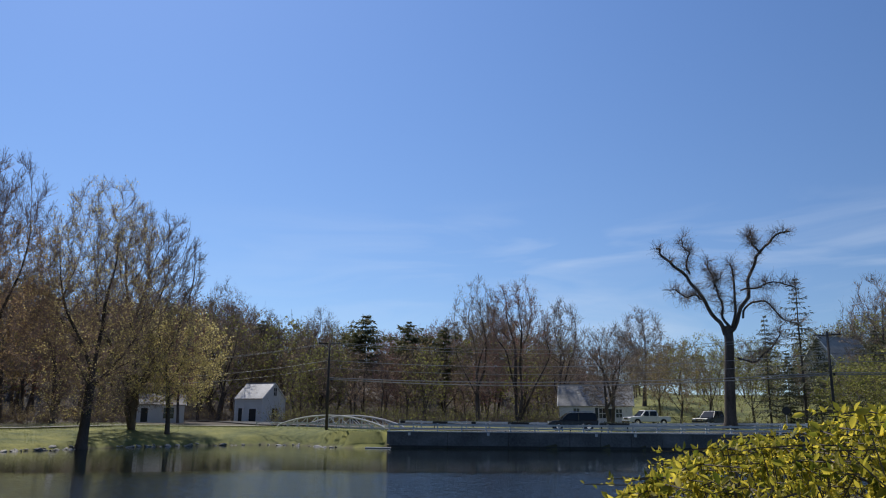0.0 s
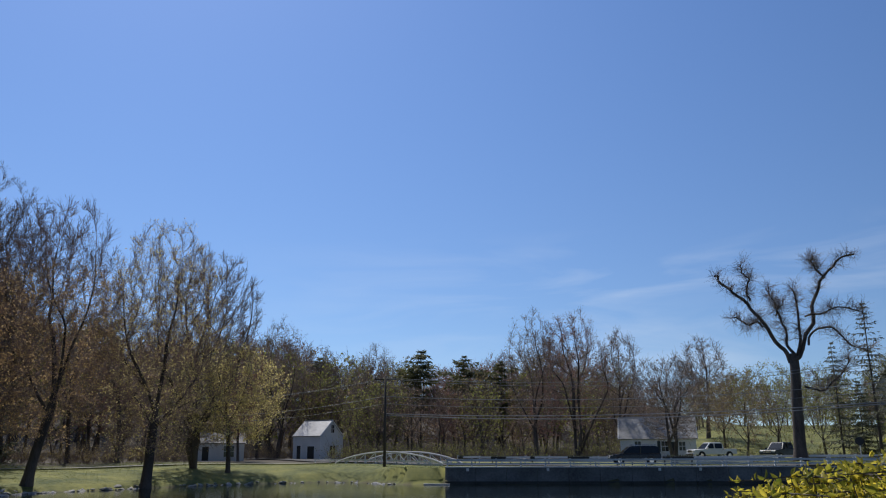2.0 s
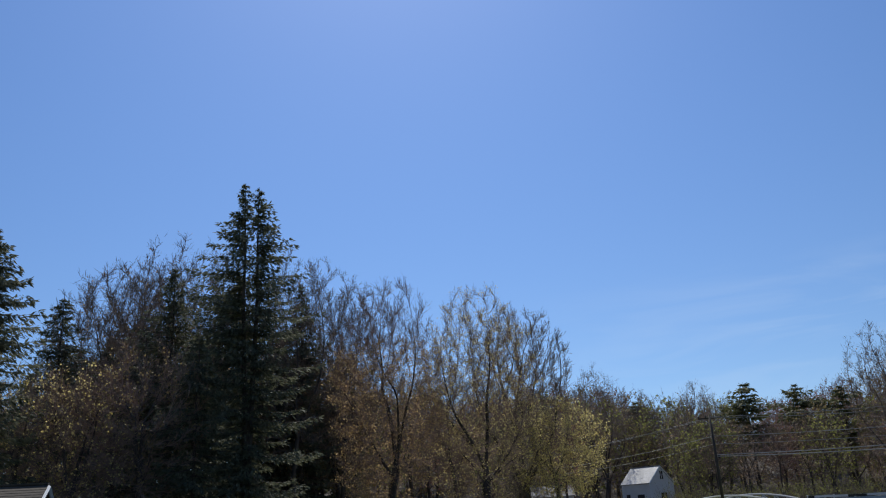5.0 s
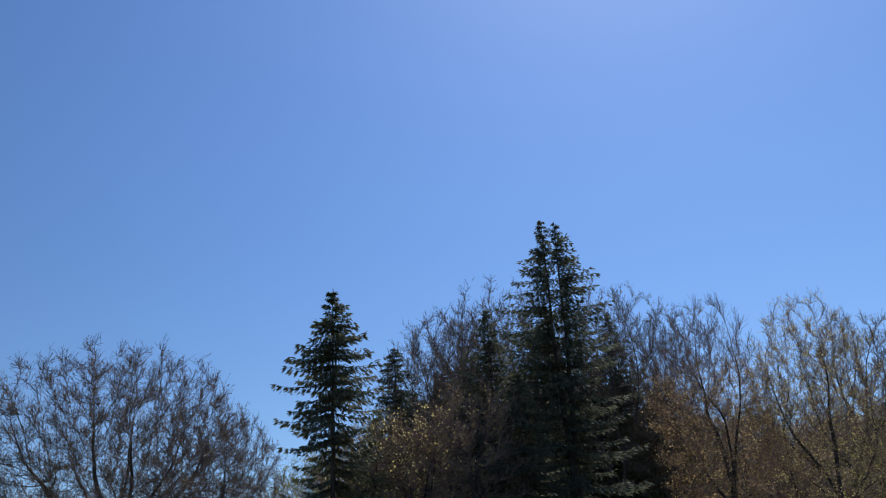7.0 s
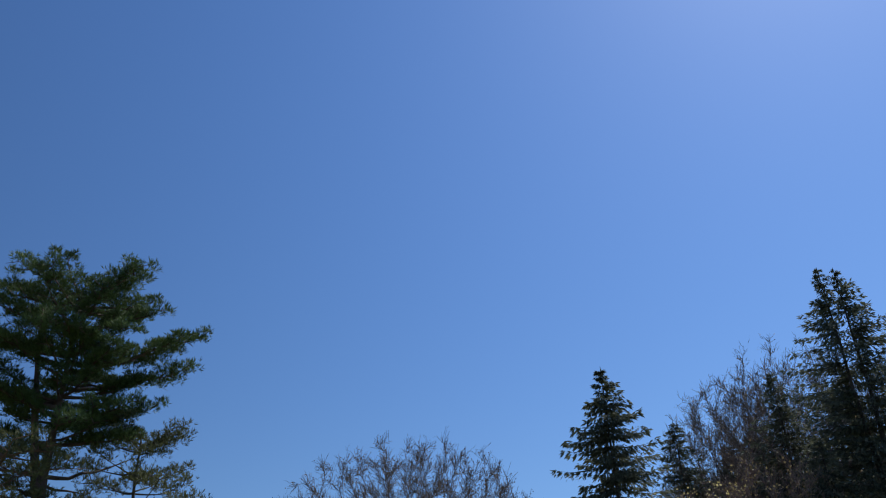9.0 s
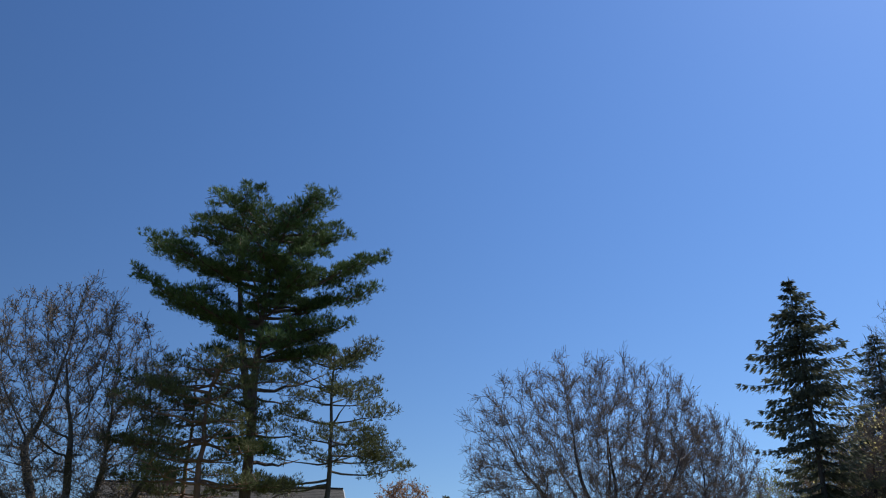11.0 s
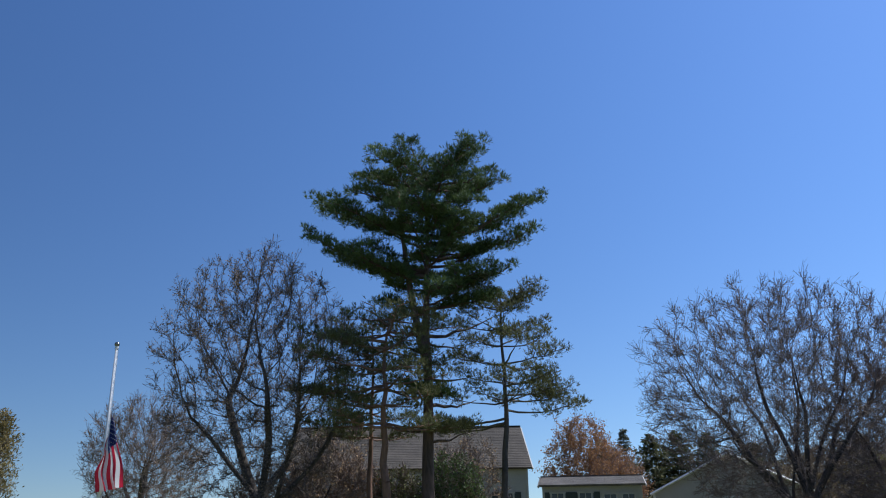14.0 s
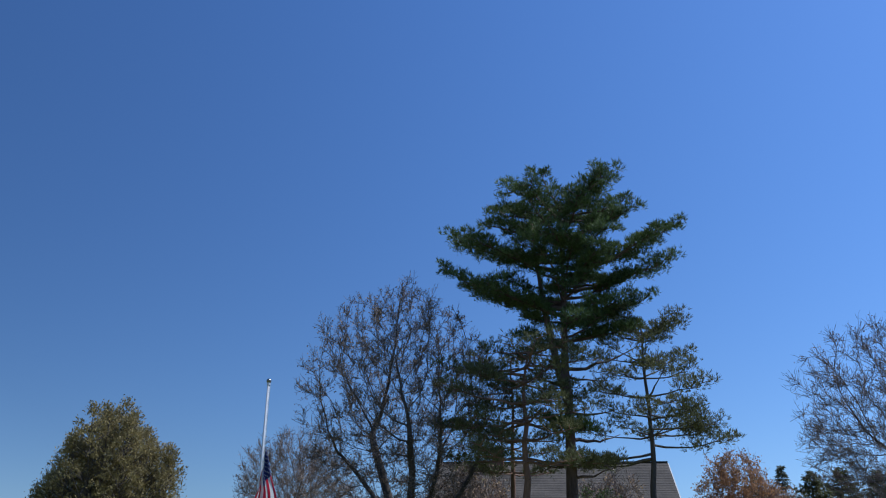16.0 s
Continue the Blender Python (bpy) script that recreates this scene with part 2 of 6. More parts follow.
GOLD = material("dark ball finial", (0.16, 0.15, 0.13), (0.26, 0.25, 0.22), 2, 0.3, 0, 10, metal=0.8)
SOIL = material("planter soil", (0.02, 0.016, 0.012), (0.06, 0.05, 0.04), 3, 0.95, 0.4, 20)

GLASS = bpy.data.materials.new("window glass")
GLASS.use_nodes = True
gb = GLASS.node_tree.nodes["Principled BSDF"]
gb.inputs["Base Color"].default_value = (0.015, 0.018, 0.02, 1)
gb.inputs["Roughness"].default_value = 0.06

WATER = bpy.data.materials.new("pond water")
WATER.use_nodes = True
nn, ll = WATER.node_tree.nodes, WATER.node_tree.links
wb = nn["Principled BSDF"]
wb.inputs["Base Color"].default_value = (0.008, 0.012, 0.012, 1)
wb.inputs["Roughness"].default_value = 0.03
wb.inputs["IOR"].default_value = 1.333
wc = nn.new("ShaderNodeTexCoord")
wm = nn.new("ShaderNodeMapping")
wm.inputs["Scale"].default_value = (0.35, 1.0, 1.0)
wv, wv2 = nn.new("ShaderNodeTexNoise"), nn.new("ShaderNodeTexNoise")
wv.inputs["Scale"].default_value, wv.inputs["Detail"].default_value = 4.5, 3
wv2.inputs["Scale"].default_value, wv2.inputs["Detail"].default_value = 0.05, 3
# a breeze ruffles the near half of the pond; the far half lies stiller
w_pos = nn.new("ShaderNodeSeparateXYZ")
w_e = nn.new("ShaderNodeMath")
w_e.operation, w_e.inputs[1].default_value = "MULTIPLY_ADD", -0.12
w_n = nn.new("ShaderNodeMath")
w_n.operation, w_n.inputs[1].default_value = "MULTIPLY_ADD", 16.0
wr = nn.new("ShaderNodeMapRange")
wr.inputs["From Min"].default_value, wr.inputs["From Max"].default_value = 54.5, 47.5
wr.inputs["To Min"].default_value, wr.inputs["To Max"].default_value = 0.010, 0.15
wx = nn.new("ShaderNodeMath")
wx.operation = "MULTIPLY"
wp = nn.new("ShaderNodeBump")
wp.inputs["Strength"].default_value, wp.inputs["Distance"].default_value = 1.0, 0.6
ll.new(wc.outputs["Object"], wm.inputs["Vector"])
ll.new(wm.outputs[0], wv.inputs["Vector"])
ll.new(wc.outputs["Object"], wv2.inputs["Vector"])
ll.new(wc.outputs["Object"], w_pos.inputs[0])
ll.new(w_pos.outputs["X"], w_e.inputs[0])
ll.new(w_pos.outputs["Y"], w_e.inputs[2])
ll.new(wv2.outputs["Fac"], w_n.inputs[0])
ll.new(w_e.outputs[0], w_n.inputs[2])
ll.new(w_n.outputs[0], wr.inputs["Value"])
ll.new(wv.outputs["Fac"], wx.inputs[0])
ll.new(wr.outputs[0], wx.inputs[1])
ll.new(wx.outputs[0], wp.inputs["Height"])
ll.new(wp.outputs[0], wb.inputs["Normal"])


# ---- mesh helpers ----
def pol(az, r):
    """Plan place at an azimuth (degrees to the right of +y) and a range."""
    a = radians(az)
    return (r + 0.65) * math.sin(a), (r + 0.65) * math.cos(a) - 0.65


class Geo:
    """Vertices and faces gathered into one mesh."""

    def __init__(self):
        self.v, self.f, self.n = [], [], 0

    def add(self, verts, faces):
        verts = np.asarray(verts, float).reshape(-1, 3)
        faces = np.asarray(faces, int)
        self.v.append(verts)
        self.f.append(faces + self.n)
        self.n += len(verts)
        return self

    def box(self, c, s, rz=0.0, taper=1.0):
        x, y, z = (k / 2 for k in s)
        a = radians(rz)
        pts = []
        for sz, t in ((-1, 1.0), (1, taper)):
            for sx, sy in ((-1, -1), (1, -1), (1, 1), (-1, 1)):
                px, py = sx * x * t, sy * y * t
                pts.append((c[0] + px * math.cos(a) - py * math.sin(a), c[1] + px * math.sin(a) + py * math.cos(a), c[2] + sz * z))
        return self.add(pts, [(3, 2, 1, 0), (4, 5, 6, 7), (0, 1, 5, 4), (1, 2, 6, 5), (2, 3, 7, 6), (3, 0, 4, 7)])

    def tube(self, p0, p1, r0, r1, n=8):
        return self.segments(np.array([p0]), np.array([p1]), np.array([r0]), np.array([r1]), n, True)

    def segments(self, p0, p1, r0, r1, n=5, caps=False):
        """Tapered tubes, one a row."""
        p0, p1 = np.asarray(p0, float), np.asarray(p1, float)
        d = p1 - p0
        d /= np.linalg.norm(d, axis=1)[:, None] + 1e-9
        ref = np.where(np.abs(d[:, 2:3]) > 0.9, np.array([[1.0, 0, 0]]), np.array([[0, 0, 1.0]]))
        u = np.cross(d, ref)
        u /= np.linalg.norm(u, axis=1)[:, None] + 1e-9
        w = np.cross(d, u)
        ang = np.arange(n) * 2 * np.pi / n
        ring = u[:, None, :] * np.cos(ang)[None, :, None] + w[:, None, :] * np.sin(ang)[None, :, None]
        a = p0[:, None, :] + ring * np.asarray(r0)[:, None, None]
        b = p1[:, None, :] + ring * np.asarray(r1)[:, None, None]
        verts = np.concatenate([a, b], 1).reshape(-1, 3)
        k = np.arange(n)
        quad = np.stack([k, (k + 1) % n, (k + 1) % n + n, k + n], 1)
        faces = (quad[None] + (np.arange(len(p0)) * 2 * n)[:, None, None]).reshape(-1, 4)
        base = self.n
        self.add(verts, faces)
        if caps:
            for i in range(len(p0)):
                for off in (0, n):
                    self.f.append([[base + i * 2 * n + off + j for j in (range(n) if off else reversed(range(n)))]])
        return self

    def blades(self, p, d, side, length, width):
        """Flat rhombic leaves or sprays: root p, way d, sideways side."""
        tip = p + d * length[:, None]
        mid = p + d * (length * 0.45)[:, None]
        l, r = mid - side * (width / 2)[:, None], mid + side * (width / 2)[:, None]
        verts = np.stack([p, l, tip, r], 1).reshape(-1, 3)
        faces = (np.arange(len(p)) * 4)[:, None] + np.arange(4)[None]
        return self.add(verts, faces)

    def mesh(self, name, mat, smooth=False):
        me = bpy.data.meshes.new(name)
        verts = np.concatenate(self.v) if self.v else np.zeros((0, 3))
        arrays = [np.asarray(f) for f in self.f]
        loops = np.concatenate([a.ravel() for a in arrays])
        sizes = np.concatenate([np.full(len(a), a.shape[1]) for a in arrays])
        me.vertices.add(len(verts))
        me.vertices.foreach_set("co", verts.ravel())
        me.loops.add(len(loops))
        me.loops.foreach_set("vertex_index", loops.astype(np.int32))
        me.polygons.add(len(sizes))
        me.polygons.foreach_set("loop_start", (np.cumsum(sizes) - sizes).astype(np.int32))
        me.polygons.foreach_set("use_smooth", np.full(len(sizes), smooth))
        me.materials.append(mat)
        me.update(calc_edges=True)
        me.validate()
        return me


def part(name, geo, mat, parent=None, label="", smooth=False, at=None):
    ob = new(name, geo.mesh(name, mat, smooth) if isinstance(geo, Geo) else geo)
    if parent is not None:
        ob.parent = parent
    if at is not None:
        ob.matrix_basis = at
    return tagged(ob, label)


def thing(name, m, label, category, group=""):
    ob = new(name)
    ob.empty_display_size = 0.2
    ob.matrix_basis = m
    return tagged(ob, label, category, group)


def unit(v):
    return v / (np.linalg.norm(v, axis=-1, keepdims=True) + 1e-9)


# ---- ground, pond ----
POND = np.array([(-36.0, 51), (-37.2, 57), (-37, 63), (-33, 70), (-28.4, 78), (-23.6, 83), (-19, 86.5), (-14, 84.8), (-9.5, 79.6), (-5.6, 79.7), (-5.0, 80.5),
                 (46, 79), (60, 70), (58, 9), (20, 5), (-20, 5), (-42, 12), (-40, 30), (-36.8, 45)])


def pond_distance(x, y):
    """Metres outside the pond's edge; negative inside."""
    x, y = np.asarray(x, float), np.asarray(y, float)
    best, inside = np.full(x.shape, 1e9), np.zeros(x.shape, bool)
    for i in range(len(POND)):
        (ax, ay), (bx, by) = POND[i], POND[(i + 1) % len(POND)]
        dx, dy = bx - ax, by - ay
        t = np.clip(((x - ax) * dx + (y - ay) * dy) / (dx * dx + dy * dy), 0, 1)
        best = np.minimum(best, np.hypot(x - ax - t * dx, y - ay - t * dy))
        cross = ((ay > y) != (by > y)) & (x < dx * (y - ay) / (dy if dy else 1e-9) + ax)
        inside ^= cross
    return np.where(inside, -best, best)


def ease(t):
    t = np.clip(t, 0, 1)
    return t * t * (3 - 2 * t)


def ground_z(x, y):
    x, y = np.asarray(x, float), np.asarray(y, float)
    d = pond_distance(x, y)
    r = np.hypot(x, y)
    level = 1.55 + 0.5 * ease((r - 80) / 50)
    level = level + 4.8 * ease((y - 103) / 45) * ease((x - 12) / 25) + 3.0 * ease((y - 150) / 80)
    level = level + 15.0 * ease((r - 165) / 120) * ease((62 - x) / 30) * ease((y - 0.9 * np.abs(np.minimum(x, 0))) / 40)
    level = level + 2.0 * ease((-x - 45) / 60) * ease((y - 20) / 60)
    level = level + 0.12 * np.sin(x * 0.21 + 1) * np.sin(y * 0.17) * ease(d / 12)
    wall_side = ease((x + 7.4) / 1.0) * ease((y - 80.7) / 0.4) * ease((x + 6.0) / 1.5) + ease((x + 4.4) / 0.8) * ease((y - 70) / 5)
    wall_side = np.minimum(wall_side, 1.0)
    slope = 15 - 9.5 * ease((x + 30) / 12) - 12.5 * ease((24 - y) / 8)
    tip = ease((x + 15) / 5) * ease((y - 70) / 5)
    width = (np.maximum(2.5, slope) * (1 - tip) + 1.5 * tip) * (1 - wall_side) + 0.4 * wall_side
    bank = 0.42 + (level - 0.42) * ease(d / width) ** 0.7
    bank = np.where((d < 1.5) & (wall_side < 0.2) & (x < -5.6), np.minimum(bank, -0.1 + ease(d / 1.5) * 0.55 + 0.05 * np.sin(x * 2.3) * np.sin(y * 1.9)), bank)
    bank = np.where((d < 0.45) & ((wall_side >= 0.2) | (x >= -5.6)), -0.1 + (d / 0.45) * 0.52, bank)
    return np.where(d < 0, np.maximum(-1.6, d * 0.4 - 0.1), bank)


def build_ground():
    az = np.radians(np.concatenate([np.arange(-60, 40, 0.4), np.arange(40, 300, 2.0)]))
    rad = np.concatenate([np.arange(0.4, 8, 0.8), np.arange(8, 40, 4.0), np.arange(40, 125, 0.7), np.arange(125, 220, 4.0), [260, 340, 500, 900, 1800, 4000]])
    A, R = np.meshgrid(az, rad, indexing="ij")
    X, Y = R * np.sin(A), R * np.cos(A)
    Z = ground_z(X, Y)
    na, nr = A.shape
    g = Geo()
    verts = np.stack([X, Y, Z], -1).reshape(-1, 3)
    i, j = np.meshgrid(np.arange(na), np.arange(nr - 1), indexing="ij")
    i2 = (i + 1) % na
    faces = np.stack([i * nr + j, i * nr + j + 1, i2 * nr + j + 1, i2 * nr + j], -1).reshape(-1, 4)
    g.add(verts, faces)
    g.add([(0, 0, float(ground_z(np.array(0.0), np.array(0.0))))], np.zeros((0, 3), int))
    ring = [k * nr for k in range(na)]
    g.f.append(np.array([[na * nr, ring[k], ring[(k + 1) % na]] for k in range(na)]))
    ob = part("ground", g, GRASS, smooth=True)
    azim = np.degrees(np.arctan2(verts[:, 0], verts[:, 1]))
    litter_and_shade = ease((np.hypot(verts[:, 0], verts[:, 1]) - 102) / 12) * ease((13.5 - azim) / 1.5) * ease((verts[:, 1] - 10) / 20)
    litter_and_shade = np.maximum(litter_and_shade, ease((-verts[:, 0] - 40) / 10) * ease((verts[:, 1] - 20) / 20) * ease((np.hypot(verts[:, 0], verts[:, 1]) - 95) / 8))
    # right hillside: no litter, a slight painted dimming for the shade on its grass
    litter_and_shade = np.maximum(litter_and_shade, 0.1 * ease((np.hypot(verts[:, 0], verts[:, 1]) - 100) / 6) * ease((azim - 12) / 2) * ease((60 - azim) / 10))
    edge_d = pond_distance(verts[:, 0], verts[:, 1])
    litter_and_shade = np.maximum(litter_and_shade, np.where((edge_d > -0.5) & (edge_d < 0.5), 0.8, 0.0))
    layer = ob.data.attributes.new("litter_and_shade", "FLOAT", "POINT")
    layer.data.foreach_set("value", np.append(litter_and_shade, 0.0).astype(np.float32))
    return tagged(ob, "spring lawn and earth banks around the pond", "ground", kind="structure")


ground = build_ground()
wg = Geo()
wg.add([(-60, 0, 0), (70, 0, 0), (70, 90, 0), (-60, 90, 0)], [(0, 1, 2, 3)])
water = tagged(part("water", wg, WATER), "dark pond water with light ripples", "pond", kind="structure")


def ribbon(points, width, lift, mat, name, label, category):
    """A strip along a line in the plan, laid on the ground."""
    pts = np.array(points, float)
    seg = np.linalg.norm(np.diff(pts, axis=0), axis=1)
    s = np.concatenate([[0], np.cumsum(seg)])
    q = np.linspace(0, s[-1], int(s[-1] / 1.5) + 2)
    px, py = np.interp(q, s, pts[:, 0]), np.interp(q, s, pts[:, 1])
    k = np.ones(9) / 9
    px[4:-4], py[4:-4] = np.convolve(px, k, "valid"), np.convolve(py, k, "valid")
    t = unit(np.stack([np.gradient(px), np.gradient(py)], 1))
    rows = []
    for o in np.linspace(-width / 2, width / 2, 7):
        x, y = px - t[:, 1] * o, py + t[:, 0] * o
        rows.append(np.stack([x, y, ground_z(x, y) + lift], 1))
    m = np.stack(rows, 1)
    m[:, :, 2] = m[:, :, 2].max(axis=1)[:, None]
    n = len(px)
    a, b = np.meshgrid(np.arange(n - 1), np.arange(6), indexing="ij")
    f = np.stack([a * 7 + b, a * 7 + b + 1, (a + 1) * 7 + b + 1, (a + 1) * 7 + b], -1).reshape(-1, 4)
    g = Geo()
    g.add(m.reshape(-1, 3), f)
    ob = part(name, g, mat, smooth=True)
    return tagged(ob, label, category, kind="structure"), px, py


# ---- trees ----
def dome(f, low=0.55):
    """Width of a rounded crown at a share f of its height."""
    f = np.asarray(f)
    return np.where(f < low, 0.58 + 0.42 * np.sin(np.pi / 2 * np.clip(f, 0, 1) / low), np.sqrt(np.clip(1 - (np.maximum(f - low, 0) / (1 - low)) ** 2.2, 0, 1)))


def grow(rng, P, D, L, R, k, wobble, lift, inside, end=0.35):
    """Branches grown k steps from their roots, each cut to the length that keeps it in the crown. Returns points (n, k+1, 3), radii (n, k+1) and lengths."""
    n = len(P)
    drift = [rng.normal(0, wobble, D.shape)]
    for i in range(k):
        drift.append(0.35 * drift[-1] + rng.normal(0, wobble, D.shape))
    pace = rng.uniform(0.8, 1.2, (k, n))
    slack = rng.uniform(0.80, 1.0, n)
    for again in range(3):
        pts, p, d = [P], P, D
        held, free = np.zeros(n), np.ones(n, bool)
        for i in range(k):
            d = unit(d + drift[i + 1] + np.array([0, 0, 1.0]) * lift)
            p = p + d * (L / k * pace[i])[:, None]
            free &= inside(p)
            held += free
            pts.append(p)
        if again < 2:
            L = np.where(held < k, L * np.maximum(held + 0.5, 0.7) / k * (slack if again else 1.0), L)
    share = np.linspace(0, 1, k + 1)
    return np.stack(pts, 1), R[:, None] * (1 - (1 - end) * share)[None], L


def colonise(rng, nodes, parent, goals, step, reach, wobble, lift):
    """Branches that divide towards the goals left unreached. nodes, parent: what stands already. Returns points and parents."""
    cap = len(nodes) + len(goals) * 40
    P = np.zeros((cap, 3))
    n = len(nodes)
    P[:n] = nodes
    parent = list(parent)
    way = np.zeros((cap, 3))
    near, dist = np.zeros(len(goals), int), np.full(len(goals), 1e9)
    kids = np.zeros(cap, int)

    def update(a, b):
        nonlocal near, dist
        d = np.linalg.norm(goals[:, None] - P[None, a:b], axis=2)
        k = d.argmin(1)
        m = d[np.arange(len(goals)), k]
        better = m < dist
        near, dist = np.where(better, a + k, near), np.where(better, m, dist)

    update(0, n)
    for _ in range(140):
        keep = dist > reach
        goals, near, dist = goals[keep], near[keep], dist[keep]
        if not len(goals):
            break
        pull = np.zeros((n, 3))
        np.add.at(pull, near, unit(goals - P[near]))
        idx = np.where(np.linalg.norm(pull, axis=1) > 1e-6)[0]
        idx = idx[kids[idx] < 4]
        d = unit(unit(pull[idx]) + 0.35 * way[idx] + rng.normal(0, wobble, (len(idx), 3)) + np.array([0, 0, lift]))
        if not len(idx) or n + len(idx) > cap:
            break
        P[n:n + len(idx)] = P[idx] + d * step
        way[n:n + len(idx)] = d
        parent += [int(k) for k in idx]
        kids[idx] += 1
        update(n, n + len(idx))
        n += len(idx)
    return P[:n], np.array(parent)


def tubes(g, pts, rad, sides, least):
    """Branches as tapered tubes."""
    n, k = len(pts), pts.shape[1] - 1
    r = np.maximum(rad, least)
    g.segments(pts[:, :-1].reshape(-1, 3), pts[:, 1:].reshape(-1, 3), r[:, :-1].ravel(), r[:, 1:].ravel(), sides)


def broadleaf(name, label, m, height, radius, seed, twigs=3000, leaves=0, leaf_size=0.1, bark=None, twig=None, leaf=None, twig_r=0.012, twig_len=1.0, group="", leaf_low=0.0, leaf_high=1.0,
              trunk_r=0.3, base=0.2, low=0.5, lean=0.0, wobble=0.1, stems=1, leaders=5, spread=(8, 50), lift=0.05, hang=0.0, clump=0.10):
    """A forking tree: trunk, first forks, branches that share out an uneven dome between them, and twigs.
    base: where the crown parts from the trunk; spread: the first forks' angles from upright; hang: how far the crown reaches below its fork."""
    rng = np.random.default_rng(seed)
    root = thing(name, m, label, "tree", group)
    ph = rng.uniform(0, 6.28, 5)
    floor = height * base * (1 - hang)
    shift = lean * height * 0.12

    def inside(p):
        f = (p[:, 2] - floor) / (height - floor)
        a = np.arctan2(p[:, 1], p[:, 0] - shift * np.clip(f, 0, 1))
        lump = 1 + 0.07 * np.sin(2 * a + ph[0] + 3 * f) + 0.07 * np.sin(3 * a + ph[1] - 6 * f) + 0.05 * np.sin(6 * a + ph[2] + 9 * f) + 0.04 * np.sin(11 * a + ph[3] - 17 * f)
        top = 1 - 0.05 * (1 + np.sin(3 * a + ph[4])) * np.clip(np.hypot(p[:, 0], p[:, 1]) / radius * 1.6, 0, 1)
        return (np.hypot(p[:, 0] - shift * np.clip(f, 0, 1), p[:, 1]) < radius * dome(f / top, low) * lump) & (f < top) & (f > -0.02)

    heavy, fine = Geo(), Geo()
    everywhere = lambda p: np.ones(len(p), bool)
    # trunk or trunks
    sp = rng.normal(0, trunk_r * (0.22 if stems > 1 else 0.05), (stems, 3)) * np.array([1, 1, 0]) + np.array([0, 0, -0.4])
    sd = unit(np.stack([rng.normal(0, 0.26 if stems > 1 else 0.03, stems) + lean * 0.25, rng.normal(0, 0.26 if stems > 1 else 0.03, stems), np.ones(stems)], 1))
    tr = np.full(stems, trunk_r * (1.0 if stems == 1 else 0.72))
    tp, trd, _ = grow(rng, sp, sd, np.full(stems, height * base + 0.4), tr, 6, 0.035, 0.03, everywhere, 0.78)
    trd[:, 0] *= 1.45
    trd[:, 1] *= 1.08
    tubes(heavy, tp, trd, 9, 0.02)
    # leaders: the trunk's first forks
    nodes, up = [], []
    for k in range(stems):
        for q in tp[k]:
            up.append(len(up) - 1)
            nodes.append(q)
        up[k * 7] = -1
    step = max(0.3, height * (0.024 if twigs > 6000 else 0.03))
    for k in range(leaders):
        inc = radians(spread[0] + (spread[1] - spread[0]) * (k / max(1, leaders - 1)) ** 0.8)
        az = k * 2.399 + rng.normal(0, 0.25)
        at_node = (k % stems) * 7 + (6 if k < stems * 3 else 5)
        ld = np.array([[math.sin(inc) * math.cos(az) + lean * 0.2, math.sin(inc) * math.sin(az), math.cos(inc)]])
        q, _, _ = grow(rng, nodes[at_node][None], unit(ld), np.array([height * (1 - base) * 0.4]), np.ones(1), 6, wobble * 0.7, lift, inside)
        last = at_node
        for c in q[0][1:]:
            nodes.append(c)
            up.append(last)
            last = len(nodes) - 1
    # goals spread through the crown
    n_goals = twigs // (3 if twigs > 6000 else 4) + 60
    lo = np.array([shift * 0.5 - radius * 1.2, -radius * 1.2, floor])
    hi = np.array([shift * 0.5 + radius * 1.2, radius * 1.2, height])
    g = lo + (hi - lo) * rng.random((n_goals * 5, 3))
    g = g[inside(g)][:n_goals]
    P, par = colonise(rng, np.array(nodes), up, g, step, step * 1.25, wobble, lift)
    n = len(P)
    load, kids = np.zeros(n), np.zeros(n, int)
    for k in range(n - 1, -1, -1):
        if kids[k] == 0:
            load[k] = 1
        if par[k] >= 0:
            load[par[k]] += load[k]
            kids[par[k]] += 1
    first = stems * 7
    for _ in range(2):
        P[first:] = 0.75 * P[first:] + 0.25 * P[par[first:]]
    rad = trunk_r * 0.95 * (load / (load[0] * (1 if stems == 1 else 1.6))) ** 0.66
    i = np.arange(first, n)
    a, b = P[par[i]], P[i]
    r0, r1 = np.minimum(np.minimum(rad[par[i]], rad[i] * 1.3), trunk_r * 0.85), rad[i]
    big = r1 > max(0.035, twig_r * 2)
    heavy.segments(a[big], b[big], r0[big], r1[big], 7 if twigs > 2500 else 5)
    fine.segments(a[~big], b[~big], np.maximum(r0[~big], twig_r), np.maximum(r1[~big], twig_r * 0.85), 3)
    # twigs on the outer branches
    thin = np.where(load[i] <= 5)[0]
    pick = thin[rng.integers(0, len(thin), twigs)]
    q = a[pick] + (b[pick] - a[pick]) * rng.random((twigs, 1))
    heart = np.array([shift * 0.5, 0, floor + (height - floor) * 0.25])
    d = unit(0.7 * unit(b[pick] - a[pick]) + 0.45 * unit(q - heart) + rng.normal(0, 0.62, (twigs, 3)) + np.array([0, 0, 0.2]))
    n4 = twigs
    L4 = twig_len * rng.uniform(0.4, 1.2, n4)
    p4, _, L4 = grow(rng, q, d, L4, np.full(n4, twig_r), 2, wobble * 1.5, lift + 0.1, lambda p: np.ones(len(p), bool))
    if twigs > 6000:
        tubes(fine, p4, np.full((n4, 3), twig_r * 0.8), 3, twig_r * 0.6)
    else:
        for i in (0, 1):
            way = p4[:, i + 1] - p4[:, i]
            ln = np.linalg.norm(way, axis=1) * 1.15
